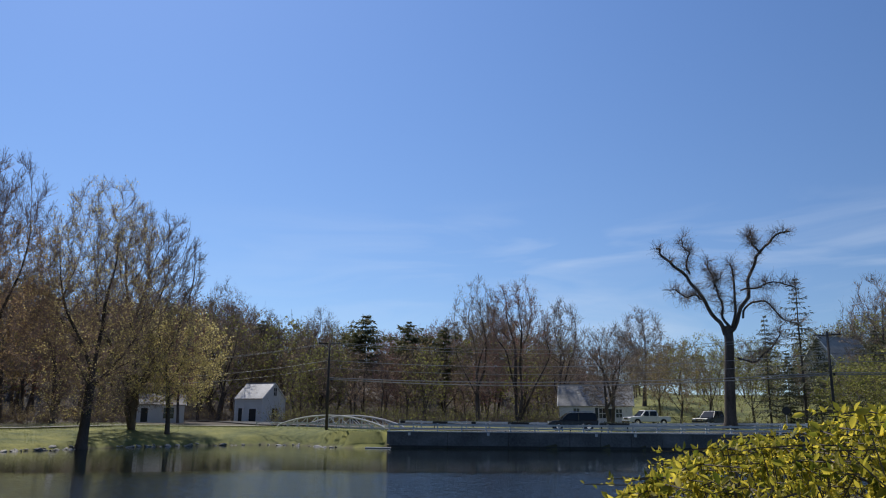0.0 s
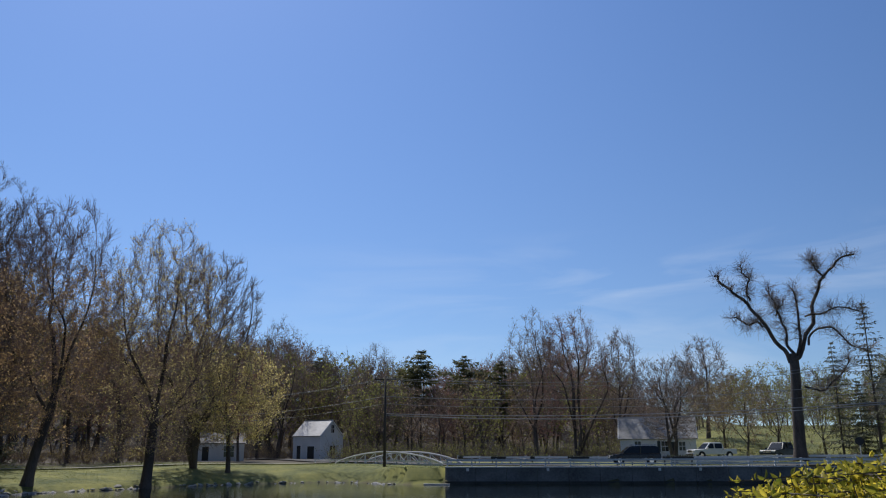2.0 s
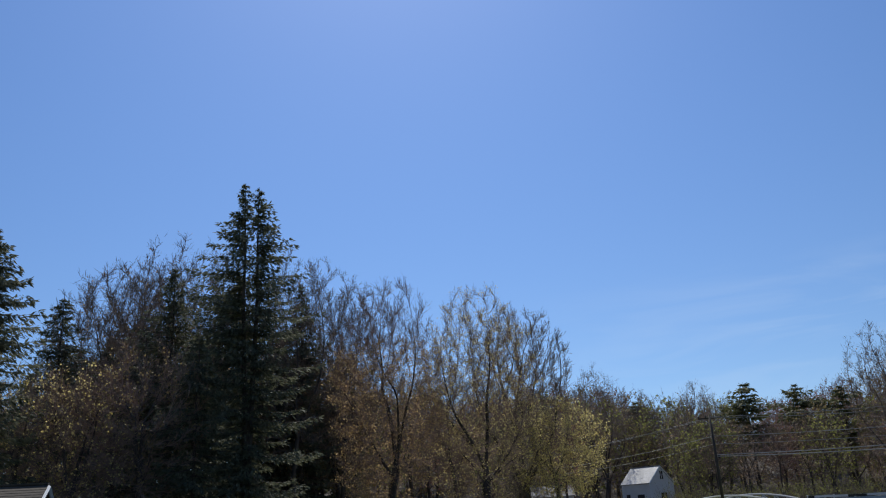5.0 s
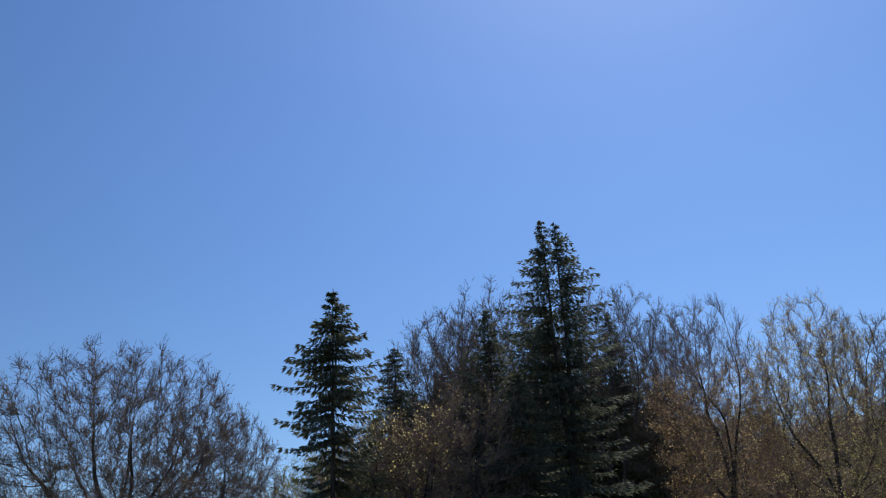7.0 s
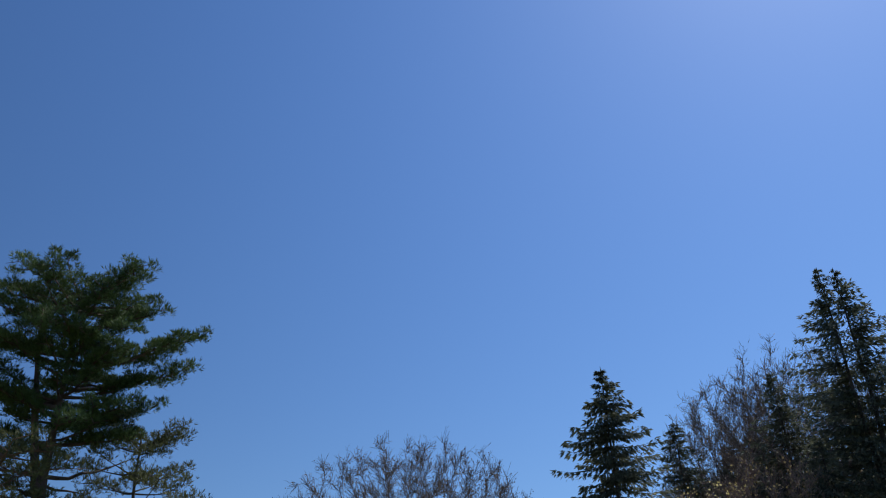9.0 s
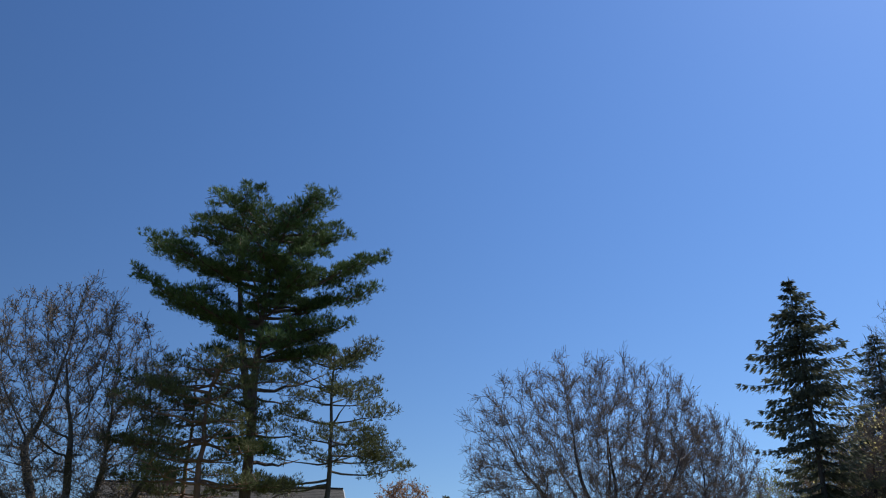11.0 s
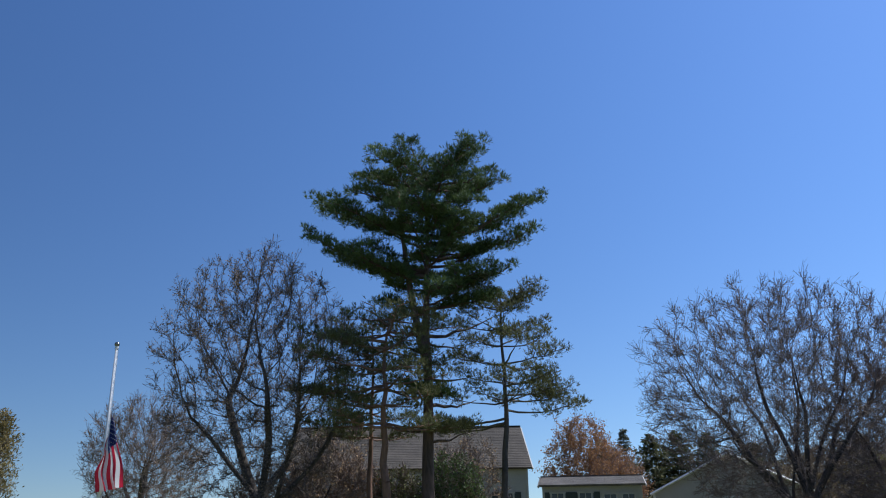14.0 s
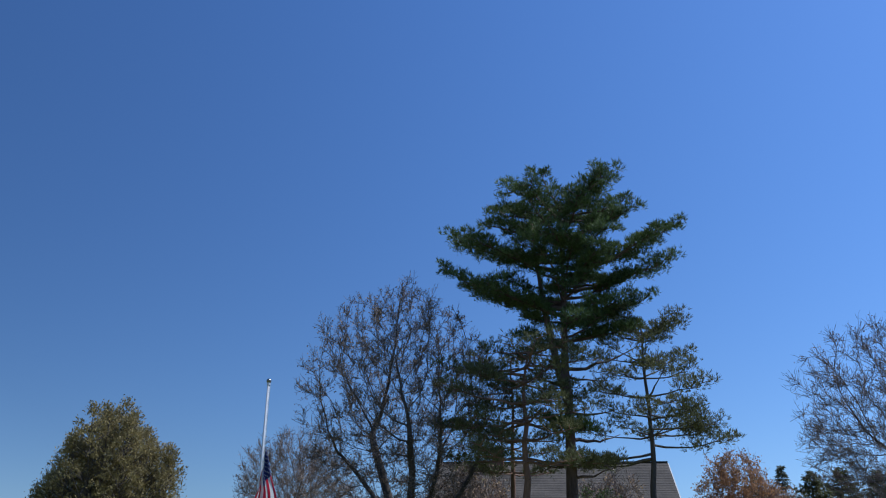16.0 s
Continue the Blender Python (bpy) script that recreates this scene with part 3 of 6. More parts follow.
            fine.blades(p4[:, i], unit(way), unit(np.cross(way, rng.normal(0, 1, (n4, 3)))), ln, np.full(n4, twig_r * 2.2))
    for _ in range(2 if twigs > 2500 else 1):
        f = rng.uniform(0.15, 0.95, (n4, 1))
        st = p4[:, 0] + (p4[:, 2] - p4[:, 0]) * f
        sd = unit(unit(p4[:, 2] - p4[:, 0] + 1e-6) + rng.normal(0, 0.55, (n4, 3)) + np.array([0, 0, 0.12]))
        fine.blades(st, sd, unit(np.cross(sd, rng.normal(0, 1, (n4, 3)))), L4 * rng.uniform(0.3, 0.6, n4), np.full(n4, twig_r * 1.5))
    part("trunk", heavy, bark or BARK, root, smooth=True)
    tagged(part("branchwork", fine, twig or TWIG, root), kind="stuff")
    if leaves:
        tip = p4[:, 2]
        zt = tip[:, 2] / height
        ok = np.where((zt >= leaf_low) & (zt <= leaf_high))[0]
        i = ok[rng.integers(0, len(ok), leaves)]
        w = rng.random((leaves, 1)) ** 0.5
        q = p4[i, 0] + (tip[i] - p4[i, 0]) * w + rng.normal(0, clump, (leaves, 3))
        ldir = unit(rng.normal(0, 1, (leaves, 3)) + np.array([0, 0, -0.3]))
        g = Geo()
        sz = leaf_size * rng.uniform(0.6, 1.4, leaves)
        g.blades(q, ldir, unit(np.cross(ldir, rng.normal(0, 1, (leaves, 3)))), sz, sz * 0.75)
        tagged(part("crown", g, leaf or BUD, root), kind="stuff")
    return root


def spruce(name, label, m, height, radius, seed, needle=None, tops=1, split=1.0, droop=0.25, wide=2.3, spray=0.42, bare=0.04, gap=0.5, group="", ragged=0.2, rep=11, fan_width=0.42, hang=-0.35):
    """A conifer of whorled boughs; wide: how fast the crown widens below its tip."""
    rng = np.random.default_rng(seed)
    root = thing(name, m, label, "tree", group)
    trunk, crown, limbs = Geo(), Geo(), Geo()
    for k in range(tops):
        ox = (k - (tops - 1) / 2) * split
        h = height * (1 - 0.012 * k)
        n = 10
        zs = np.linspace(-0.4, h, n)
        cx = ox * np.clip(zs / h * 1.8 - 0.2, 0, 1)
        p = np.stack([cx + rng.normal(0, 0.03, n), rng.normal(0, 0.03, n), zs], 1)
        r = np.linspace(height * 0.012, 0.02, n)
        trunk.segments(p[:-1], p[1:], r[:-1], r[1:], 8)
        z = h * bare
        while z < h - 0.05:
            f = z / h
            reach = radius * min(1.0, (1 - f) * wide) ** 0.8
            for _ in range(rng.integers(5, 9)):
                a = rng.uniform(0, 2 * math.pi)
                if tops > 1 and math.cos(a) * ox < 0 and rng.random() < 0.7:
                    continue
                ln = max(0.2, reach * rng.uniform(0.92 - ragged * 2.2, 1.0 + ragged * 0.4))
                start = np.array([np.interp(z, zs, cx), 0, z])
                out = np.array([math.cos(a), math.sin(a), 0])
                side = np.array([-math.sin(a), math.cos(a), 0])
                steps = max(3, int(ln / 0.42))
                t = (np.arange(steps) + 0.6) / steps
                sag = -droop * ln * np.sin(t * 1.9) * (1.15 - f) + 0.10 * ln * t ** 3
                pts = start + out * (ln * t)[:, None] + np.array([0, 0, 1.0]) * sag[:, None]
                limbs.segments(np.vstack([start[None], pts[:-1]]), pts, 0.03 * (1.1 - t) * ln ** 0.5, 0.026 * (1.05 - t) * ln ** 0.5, 3)
                tt = np.repeat(t, rep)
                sd = rng.choice([-1.0, 1.0], steps * rep) * rng.uniform(0.0, 1.0, steps * rep)
                fan = fan_width * ln * (0.35 + 0.65 * np.sin(np.pi * np.clip(tt, 0, 1) ** 0.8)) * np.abs(sd) * 0.5
                q = np.repeat(pts, rep, 0) + side * (np.sign(sd) * fan)[:, None] + rng.normal(0, 0.05, (steps * rep, 3)) - np.array([0, 0, 1.0]) * (fan * 0.25)[:, None]
                d = unit(out * 0.8 + side * (sd * 0.6)[:, None] + np.array([0, 0, 1.0]) * rng.normal(hang, 0.4, steps * rep)[:, None])
                length = spray * rng.uniform(0.5, 1.2, steps * rep) * min(1.0, 0.5 + ln / 3)
                ls = unit(np.cross(d, rng.normal(0, 1, (steps * rep, 3)) * 0.7 + np.array([0, 0, 1.0])))
                crown.blades(q, d, ls, length, length * 0.3)
            z += gap * rng.uniform(0.75, 1.25) * (0.6 + 0.4 * (1 - f))
    part("trunk", trunk, DARK_BARK, root, smooth=True)
    tagged(part("branchwork", limbs, DARK_BARK, root), kind="stuff")
    tagged(part("crown", crown, needle or NEEDLE_DARK, root), kind="stuff")
    return root


def tufts(rng, crown, centre, size, count, blade=0.22, width=0.02, up=0.3, flat=0.32):
    """Clumps of needles about a point."""
    off = unit(rng.normal(0, 1, (count, 3))) * rng.random((count, 1)) ** 0.5 * np.array([size, size, size * flat * 1.3]) * 0.85
    q = centre + off
    n = 6
    root = np.repeat(q, n, 0)
    axis = unit(np.repeat(unit(off + np.array([0, 0, size * 0.35])), n, 0) + rng.normal(0, 0.6, (count * n, 3)) + np.array([0, 0, up + 0.2]))
    ls = unit(np.cross(axis, rng.normal(0, 1, (count * n, 3))))
    ln = blade * rng.uniform(0.7, 1.25, count * n)
    crown.blades(root, axis, ls, ln, np.full(count * n, width))


def pine(name, label, m, height, seed, limbs, trunk_r=0.3, needle=None, bark=None, forks=1, clump=0.55, tuft=11, bend=0.0, blade=0.23, width=0.042, group="", flat=0.32):
    """A pine with tiers of limbs. limbs: rows of (height share, azimuth in degrees, reach in metres, rise at the end in metres, share that is bare)."""
    rng = np.random.default_rng(seed)
    root = thing(name, m, label, "tree", group)
    trunk, boughs, crown = Geo(), Geo(), Geo()
    n = 14
    zs = np.linspace(-0.4, height * 0.95, n)
    px = bend * np.sin(np.linspace(0, 2.6, n)) + rng.normal(0, 0.05, n)
    py = rng.normal(0, 0.05, n)
    p = np.stack([px, py, zs], 1)
    r = trunk_r * np.linspace(1.0, 0.16, n)
    r[0] *= 1.35
    trunk.segments(p[:-1], p[1:], r[:-1], r[1:], 9)
    if forks > 1:
        k = np.linspace(0.42, 0.9, 8)
        q = np.stack([np.interp(k * height, zs, px) - 1.5 * np.sin((k - 0.42) * 2.8), py[:8], k * height], 1)
        trunk.segments(q[:-1], q[1:], np.linspace(0.62, 0.2, 7) * trunk_r, np.linspace(0.58, 0.15, 7) * trunk_r, 8)
    for hs, az, reach, lift, bare in limbs:
        a = radians(az)
        z0 = hs * height
        z0 -= max(0.0, z0 + lift + 0.5 - height)
        start = np.array([np.interp(z0, zs, px), np.interp(z0, zs, py), z0])
        out = np.array([math.cos(a), math.sin(a), 0.0])
        side = np.array([-math.sin(a), math.cos(a), 0.0])
        steps = max(4, int(reach / 0.5))
        t = np.linspace(0, 1, steps + 1)
        wob = np.cumsum(rng.normal(0, 0.10, steps + 1)) * 0.5
        pts = start + out * (reach * t)[:, None] + side * wob[:, None] + np.array([0, 0, 1.0]) * (lift * t ** 1.2 - 0.04 * reach * np.sin(t * 3.1) + rng.normal(0, 0.04, steps + 1))[:, None]
        rr = trunk_r * (0.12 + 0.30 * min(1.0, reach / 6.0)) * (1.05 - 0.9 * t)
        boughs.segments(pts[:-1], pts[1:], rr[:-1], np.maximum(rr[1:], 0.012), 5)
        for i in range(1, steps + 1):
            if t[i] < bare:
                continue
            tufts(rng, crown, pts[i] + np.array([0, 0, 0.12]), clump * rng.uniform(0.7, 1.1), tuft, blade, width, flat=flat)
            for s in (-1, 1):
                if rng.random() < 0.12:
                    continue
                w = (0.35 + reach * 0.20 * (1.25 - t[i])) * rng.uniform(0.5, 1.25)
                c = pts[i] + side * s * w + out * (0.5 * w + rng.uniform(-0.1, 0.2)) + np.array([0, 0, rng.uniform(0.0, 0.3)])
                boughs.segments(pts[i][None], c[None], np.array([0.028]), np.array([0.012]), 3)
                for u in ((0.55, 1.0) if w > 0.7 else (0.9,)):
                    if rng.random() < 0.85:
                        tufts(rng, crown, pts[i] + (c - pts[i]) * u + rng.normal(0, 0.07, 3), clump * rng.uniform(0.6, 1.1), tuft, blade, width, flat=flat)
    part("trunk", trunk, bark or PINE_BARK, root, smooth=True)
    tagged(part("branchwork", boughs, bark or PINE_BARK, root), kind="stuff")
    tagged(part("crown", crown, needle or NEEDLE_PINE, root), kind="stuff")
    return root


def at(az, r, rz=0.0, sink=0.0):
    x, y = pol(az, r)
    return pose(x, y, float(ground_z(np.array(x), np.array(y))) - sink, 0, 0, rz)


def height_to(az, r, el):
    x, y = pol(az, r)
    return 3.0 + r * math.tan(radians(el)) - float(ground_z(np.array(x), np.array(y)))


# the shore maples
broadleaf("maple_tree", "tall maple with pale young leaves, leaning over the rocky bank", at(-30.5, 75, 31), height_to(-29.5, 75, 16.6), 5.3, 11, twigs=7800, leaves=15000, twig=TWIG_RED,
          leaf=LEAF_TAN, leaf_size=0.13, bark=DARK_BARK, trunk_r=0.42, base=0.30, low=0.5, lean=0.35, twig_r=0.0135, leaders=5, spread=(6, 45), hang=0.55, leaf_high=0.72, wobble=0.12, clump=0.16)
broadleaf("maple_tree", "tall maple with yellow-green young leaves on the grassy bank", at(-23.6, 79), height_to(-23.2, 79, 15.9), 5.9, 23, twigs=7800, leaves=16000, twig=TWIG_RED,
          leaf=LEAF_YOUNG, leaf_size=0.125, bark=DARK_BARK, trunk_r=0.48, base=0.26, low=0.5, leaf_low=0.08, twig_r=0.0135, leaders=6, spread=(5, 50), hang=0.6, wobble=0.12, clump=0.16)
broadleaf("maple_tree", "bare many-stemmed maple behind the pond path", at(-20.7, 94), height_to(-21, 94, 14.0), 6.2, 31, twigs=9000, leaves=1500,
          leaf=BUD, leaf_size=0.13, trunk_r=0.38, base=0.10, low=0.6, twig_r=0.018, stems=5, leaders=10, spread=(4, 40))
broadleaf("maple_tree", "low spreading maple covered in yellow blossom", at(-18.5, 91), height_to(-18.2, 91, 7.5), 5.8, 37, twigs=3200, leaves=12000,
          leaf=LEAF_YOUNG, leaf_size=0.17, trunk_r=0.26, base=0.36, low=0.45, bark=DARK_BARK, leaders=5, spread=(15, 75), lift=0.02, hang=0.4, clump=0.2)
broadleaf("cherry_tree", "tree with dark red young foliage", at(-17.9, 118), height_to(-17.9, 118, 8.5), 2.8, 41, twigs=2000, leaves=5500,
          leaf=BUD_RED, leaf_size=0.2, trunk_r=0.2, base=0.2)

# the old pollarded maple beside the road
def old_maple():
    rng = np.random.default_rng(5)
    az, r = 19.85, 92.0
    m = at(az, r, -az)
    root = thing("old_maple_tree", m, "old bare maple with stubby cut-back limbs beside the road", "tree")
    g, tw = Geo(), Geo()
    z0 = m.translation.z

    def pt(dx, el, depth):
        return (r * math.tan(radians(dx)), depth, 3.0 + r * math.tan(radians(el)) - z0)

    limbs = [
        (0.66, [(-0.4, -0.6, 0), (-0.34, 1.0, 0), (-0.24, 3.4, 0), (-0.14, 5.0, 0), (-0.15, 6.2, 0.2)]),
        (0.29, [(-0.2, 5.8, 0), (-1.2, 7.0, -0.8), (-1.75, 8.4, -1.5), (-2.5, 9.6, -2.0), (-3.5, 10.4, -2.2), (-4.3, 11.0, -2.0), (-4.5, 11.6, -2.0)]),
        (0.15, [(-1.7, 8.3, -1.4), (-2.2, 8.0, -2.0), (-3.0, 8.0, -2.6), (-3.6, 8.6, -3.0)]),
        (0.15, [(-2.5, 9.6, -2.0), (-2.7, 10.4, -1.6), (-2.4, 11.4, -1.0), (-2.9, 12.1, -0.8)]),
        (0.21, [(-0.1, 6.0, 0.2), (-0.5, 7.6, 1.0), (-0.75, 8.9, 1.6), (-0.5, 9.8, 1.8)]),
        (0.12, [(-0.75, 8.9, 1.6), (-1.0, 9.8, 1.8), (-1.4, 10.6, 2.0)]),
        (0.22, [(0.1, 5.8, 0), (0.3, 7.6, -0.5), (0.5, 8.9, -0.8), (0.48, 10.2, -1.0)]),
        (0.29, [(0.1, 5.6, 0), (0.8, 7.4, 0.6), (1.25, 8.9, 1.0), (1.9, 10.4, 1.6), (2.3, 11.5, 1.8), (3.2, 12.3, 2.0), (4.0, 12.7, 2.0)]),
        (0.15, [(2.1, 11.2, 1.7), (1.7, 12.0, 1.4), (1.5, 12.5, 1.3)]),
        (0.13, [(1.2, 8.7, 1.0), (2.2, 8.9, 0.4), (3.3, 9.0, 0.0), (4.4, 8.7, 0.0)]),
        (0.16, [(0.6, 7.0, 0.4), (1.6, 8.0, 1.4), (2.6, 7.8, 2.0), (3.4, 6.7, 2.2), (4.6, 6.4, 2.0)]),
        (0.16, [(0.2, 4.2, 0), (1.2, 3.6, -1.0), (2.4, 4.6, -2.0), (3.0, 5.6, -2.4)]),
    ]
    for r0, pts in limbs:
        p = np.array([pt(*q) for q in pts])
        k = np.linspace(0, len(p) - 1, (len(p) - 1) * 4 + 1)
        q = np.stack([np.interp(k, np.arange(len(p)), p[:, c]) for c in range(3)], 1) + rng.normal(0, 0.24, (len(k), 3)) * (r0 < 0.5)
        ker = np.array([0.25, 0.5, 0.25])
        for c in range(3):
            q[1:-1, c] = np.convolve(q[:, c], ker, "valid")
        rr = r0 * np.linspace(0.8, 0.36, len(k))
        if r0 > 0.5:
            rr = r0 * np.interp(np.linspace(0, 1, len(k)), [0, 0.12, 0.6, 1.0], [1.25, 0.95, 0.8, 0.72])
        g.segments(q[:-1], q[1:], rr[:-1] * 0.98, rr[1:], 9)
        if r0 < 0.5:
            cnt = 80
            w = rng.integers(len(q) // 4, len(q), cnt)
            a = q[w]
            d = unit(rng.normal(0, 0.8, (cnt, 3)) + np.array([0, 0, 0.45]))
            ln = rng.uniform(0.5, 1.7, cnt)
            b = a + d * (ln * 0.5)[:, None]
            tw.segments(a, b, np.full(cnt, 0.022), np.full(cnt, 0.013), 3)
            for _ in range(7):
                d2 = unit(d + rng.normal(0, 0.65, (cnt, 3)))
                st = a + (b - a) * rng.uniform(0.3, 1.0, (cnt, 1))
                c = st + d2 * (ln * rng.uniform(0.3, 0.75, cnt))[:, None]
                e = c + unit(d2 + rng.normal(0, 0.6, (cnt, 3))) * (ln * 0.3)[:, None]
                tw.segments(st, c, np.full(cnt, 0.010), np.full(cnt, 0.008), 3)
                tw.segments(c, e, np.full(cnt, 0.008), np.full(cnt, 0.005), 3)
    part("trunk", g, DARK_BARK, root, smooth=True)
    tagged(part("branchwork", tw, TWIG, root), kind="stuff")


old_maple()

# spruces of the left wood
spruce("spruce_tree", "very tall dark double-topped spruce at the wood's edge", at(-39.6, 66, 38), height_to(-39.8, 66, 23.3), 5.2, 51, tops=2, split=1.1, droop=0.16, gap=0.6, wide=2.7, bare=0.02, ragged=0.36, rep=13, spray=0.46)
spruce("spruce_tree", "dark cone-shaped spruce with layered boughs", at(-56.2, 60), height_to(-56.3, 60, 19.2), 4.1, 52, droop=0.3, gap=0.78, wide=3.0, bare=0.02, ragged=0.24, rep=20, spray=0.46, hang=-0.5, fan_width=0.5)
spruce("spruce_tree", "slim dark spruce between bare trees", at(-51.75, 70), height_to(-51.75, 70, 15.1), 3.0, 53, droop=0.3, gap=0.55, wide=3.0)
spruce("spruce_tree", "dark spruce in the shaded wood", at(-44.8, 68), height_to(-44.8, 68, 17.2), 3.8, 54, droop=0.2, gap=0.6, wide=3.0)
spruce("spruce_tree", "dark spruce in the shaded wood", at(-36.0, 96), height_to(-36.2, 96, 16.2), 4.2, 55, droop=0.2, gap=0.6, wide=3.0)
spruce("spruce_tree", "dark spruce in the shaded wood", at(-41.5, 88), height_to(-41.5, 88, 15.6), 4.6, 56, droop=0.2, gap=0.6, wide=3.0)
spruce("spruce_tree", "dark spruce in the shaded wood", at(-43.0, 63), height_to(-43, 63, 12.6), 4.0, 59, droop=0.2, gap=0.55, wide=2.6)
for k, (az, r, el, rad) in enumerate([(-38.0, 98, 12.6, 4.4), (-46.6, 74, 13.2, 4.0), (-48.8, 82, 12.2, 4.0), (-33.6, 106, 10.6, 4.4), (-43.4, 76, 11.0, 4.0), (-35.8, 108, 12.0, 4.8), (-48.0, 96, 13.4, 4.4), (-50.6, 92, 11.4, 4.0), (-46.0, 100, 14.0, 4.6), (-40.2, 100, 14.4, 4.8), (-37.2, 110, 13.4, 4.8), (-53.2, 88, 10.0, 3.8)]):
    spruce("spruce_tree", "dark spruce in the shaded wood", at(az, r), height_to(az, r, el), rad, 250 + k, droop=0.2, gap=0.7, wide=2.6, rep=9, spray=0.6, group="dark spruces of the wood")
spruce("spruce_tree", "ragged spruce beside the old maple", at(24.1, 112), height_to(24.1, 112, 9.4), 3.6, 57, droop=0.05, gap=0.95, wide=2.0, bare=0.25, ragged=0.42, spray=0.5, rep=4)
spruce("spruce_tree", "dark spruce in front of the white house", at(22.0, 108), height_to(22, 108, 6.8), 3.2, 58, droop=0.1, gap=0.75, wide=2.0, bare=0.12, ragged=0.4, spray=0.5, rep=4)

spruce("spruce_tree", "dark spruce in front of the white house", at(25.0, 116), height_to(25, 116, 5.2), 3.4, 158, droop=0.1, gap=0.6, wide=2.2, bare=0.05, ragged=0.35)
spruce("spruce_tree", "low dark spruce beside the hill house", at(23.2, 120), height_to(23.2, 120, 4.4), 3.6, 159, droop=0.1, gap=0.6, wide=2.2, bare=0.05, ragged=0.35)
spruce("spruce_tree", "low dark spruce beside the hill house", at(28.4, 118), height_to(28.4, 118, 5.6), 4.4, 160, droop=0.1, gap=0.6, wide=2.6, bare=0.03, ragged=0.35)

# bare trees in the left wood
for k, (az, r, el, rad, tw, lf, lfm) in enumerate([
        (-44.0, 82, 19.9, 6.5, TWIG_DARK, 500, BUD), (-48.3, 72, 17.6, 5.6, TWIG_DARK, 500, BUD), (-34.6, 104, 18.4, 7.5, TWIG_DARK, 400, BUD), (-32.2, 106, 16.4, 6.5, TWIG_DARK, 500, BUD),
        (-46.5, 62, 12.4, 4.6, TWIG_RED, 2500, LEAF_OLIVE), (-53.5, 64, 10.5, 4.2, TWIG, 2500, LEAF_YOUNG), (-49.8, 62, 11.0, 4.2, TWIG_RED, 2500, LEAF_YOUNG),
        (-33.5, 102, 11.0, 6.5, TWIG_DARK, 1300, LEAF_OLIVE), (-28.4, 110, 10.5, 7.0, TWIG_DARK, 1500, LEAF_OLIVE), (-25.5, 112, 11.0, 6.0, TWIG_DARK, 1300, LEAF_OLIVE), (-38.0, 100, 17.5, 6.5, TWIG_DARK, 500, BUD),
        (-41.0, 95, 18.5, 6.5, TWIG_DARK, 500, BUD), (-46.0, 90, 17.6, 6.0, TWIG_DARK, 500, BUD), (-51.0, 80, 12.0, 5.0, TWIG_DARK, 500, BUD), (-36.5, 104, 8.6, 5.0, TWIG_DARK, 1500, LEAF_OLIVE), (-54.5, 72, 8.0, 5.0, TWIG_RED, 2500, LEAF_OLIVE), (-36.6, 92, 18.9, 6.0, TWIG_DARK, 500, BUD), (-42.4, 100, 18.8, 6.5, TWIG_DARK, 500, BUD), (-46.2, 76, 18.4, 5.6, TWIG_DARK, 500, BUD), (-33.4, 98, 16.8, 6.0, TWIG_DARK, 500, BUD), (-49.6, 84, 16.0, 5.4, TWIG_DARK, 500, BUD)]):
    broadleaf("wood_tree", "slender tree of the wood coming into leaf" if lf > 1000 else "slender bare tree of the wood", at(az, r, k * 77), height_to(az, r, el), rad, 200 + k, twigs=4800 if lf < 1000 else 3000, leaves=lf,
              leaf=lfm, leaf_size=0.16, twig=tw, bark=DARK_BARK, trunk_r=0.3, base=0.3, low=0.62, twig_r=0.019 if lf < 1000 else 0.016, leaders=4, spread=(4, 32), hang=0.25, group="trees of the left wood")

# round bare trees over the yard
broadleaf("oak_tree", "broad round-headed bare tree with many rising stems", at(-70.2, 46), height_to(-68, 46, 14.8), 7.4, 61, twigs=17000, leaves=20000, twig=TWIG_DARK, leaf=BUD_DARK, leaf_size=0.075, bark=DARK_BARK, clump=0.06,
          trunk_r=0.42, base=0.13, low=0.36, twig_r=0.0105, twig_len=0.68, stems=3, leaders=11, spread=(4, 50), lift=0.03, hang=0.2, wobble=0.1)
broadleaf("oak_tree", "smaller bare round-headed tree beside the larger one", at(-64.0, 47), height_to(-64.4, 47, 11.9), 3.8, 62, twigs=7500, leaves=7500, twig=TWIG_DARK, leaf=BUD_DARK, leaf_size=0.075, bark=DARK_BARK, clump=0.06,
          trunk_r=0.28, base=0.16, low=0.4, twig_r=0.010, twig_len=0.6, leaders=5, spread=(5, 55), hang=0.2, wobble=0.1)
broadleaf("oak_tree", "bare oak with rough twiggy limbs beside the pines", at(-105.3, 40, 105.3), height_to(-106, 40, 18.9), 5.3, 63, twigs=9500, leaves=17000, leaf=BUD_DARK, leaf_size=0.085,
          trunk_r=0.40, base=0.14, low=0.5, bark=DARK_BARK, twig=TWIG_OAK, twig_r=0.0115, twig_len=0.55, lean=-0.35, wobble=0.2, stems=3, leaders=6, spread=(5, 60), hang=0.1, clump=0.07)
broadleaf("oak_tree", "far bare round-crowned tree behind the flag", at(-112.8, 75), height_to(-112.8, 75, 8.0), 5.7, 64, twigs=6800, leaves=6000, twig=TWIG_DARK, leaf=BUD_DARK, leaf_size=0.12,
          trunk_r=0.45, base=0.14, low=0.42, twig_len=0.9, twig_r=0.015, stems=2, leaders=6, spread=(5, 68))


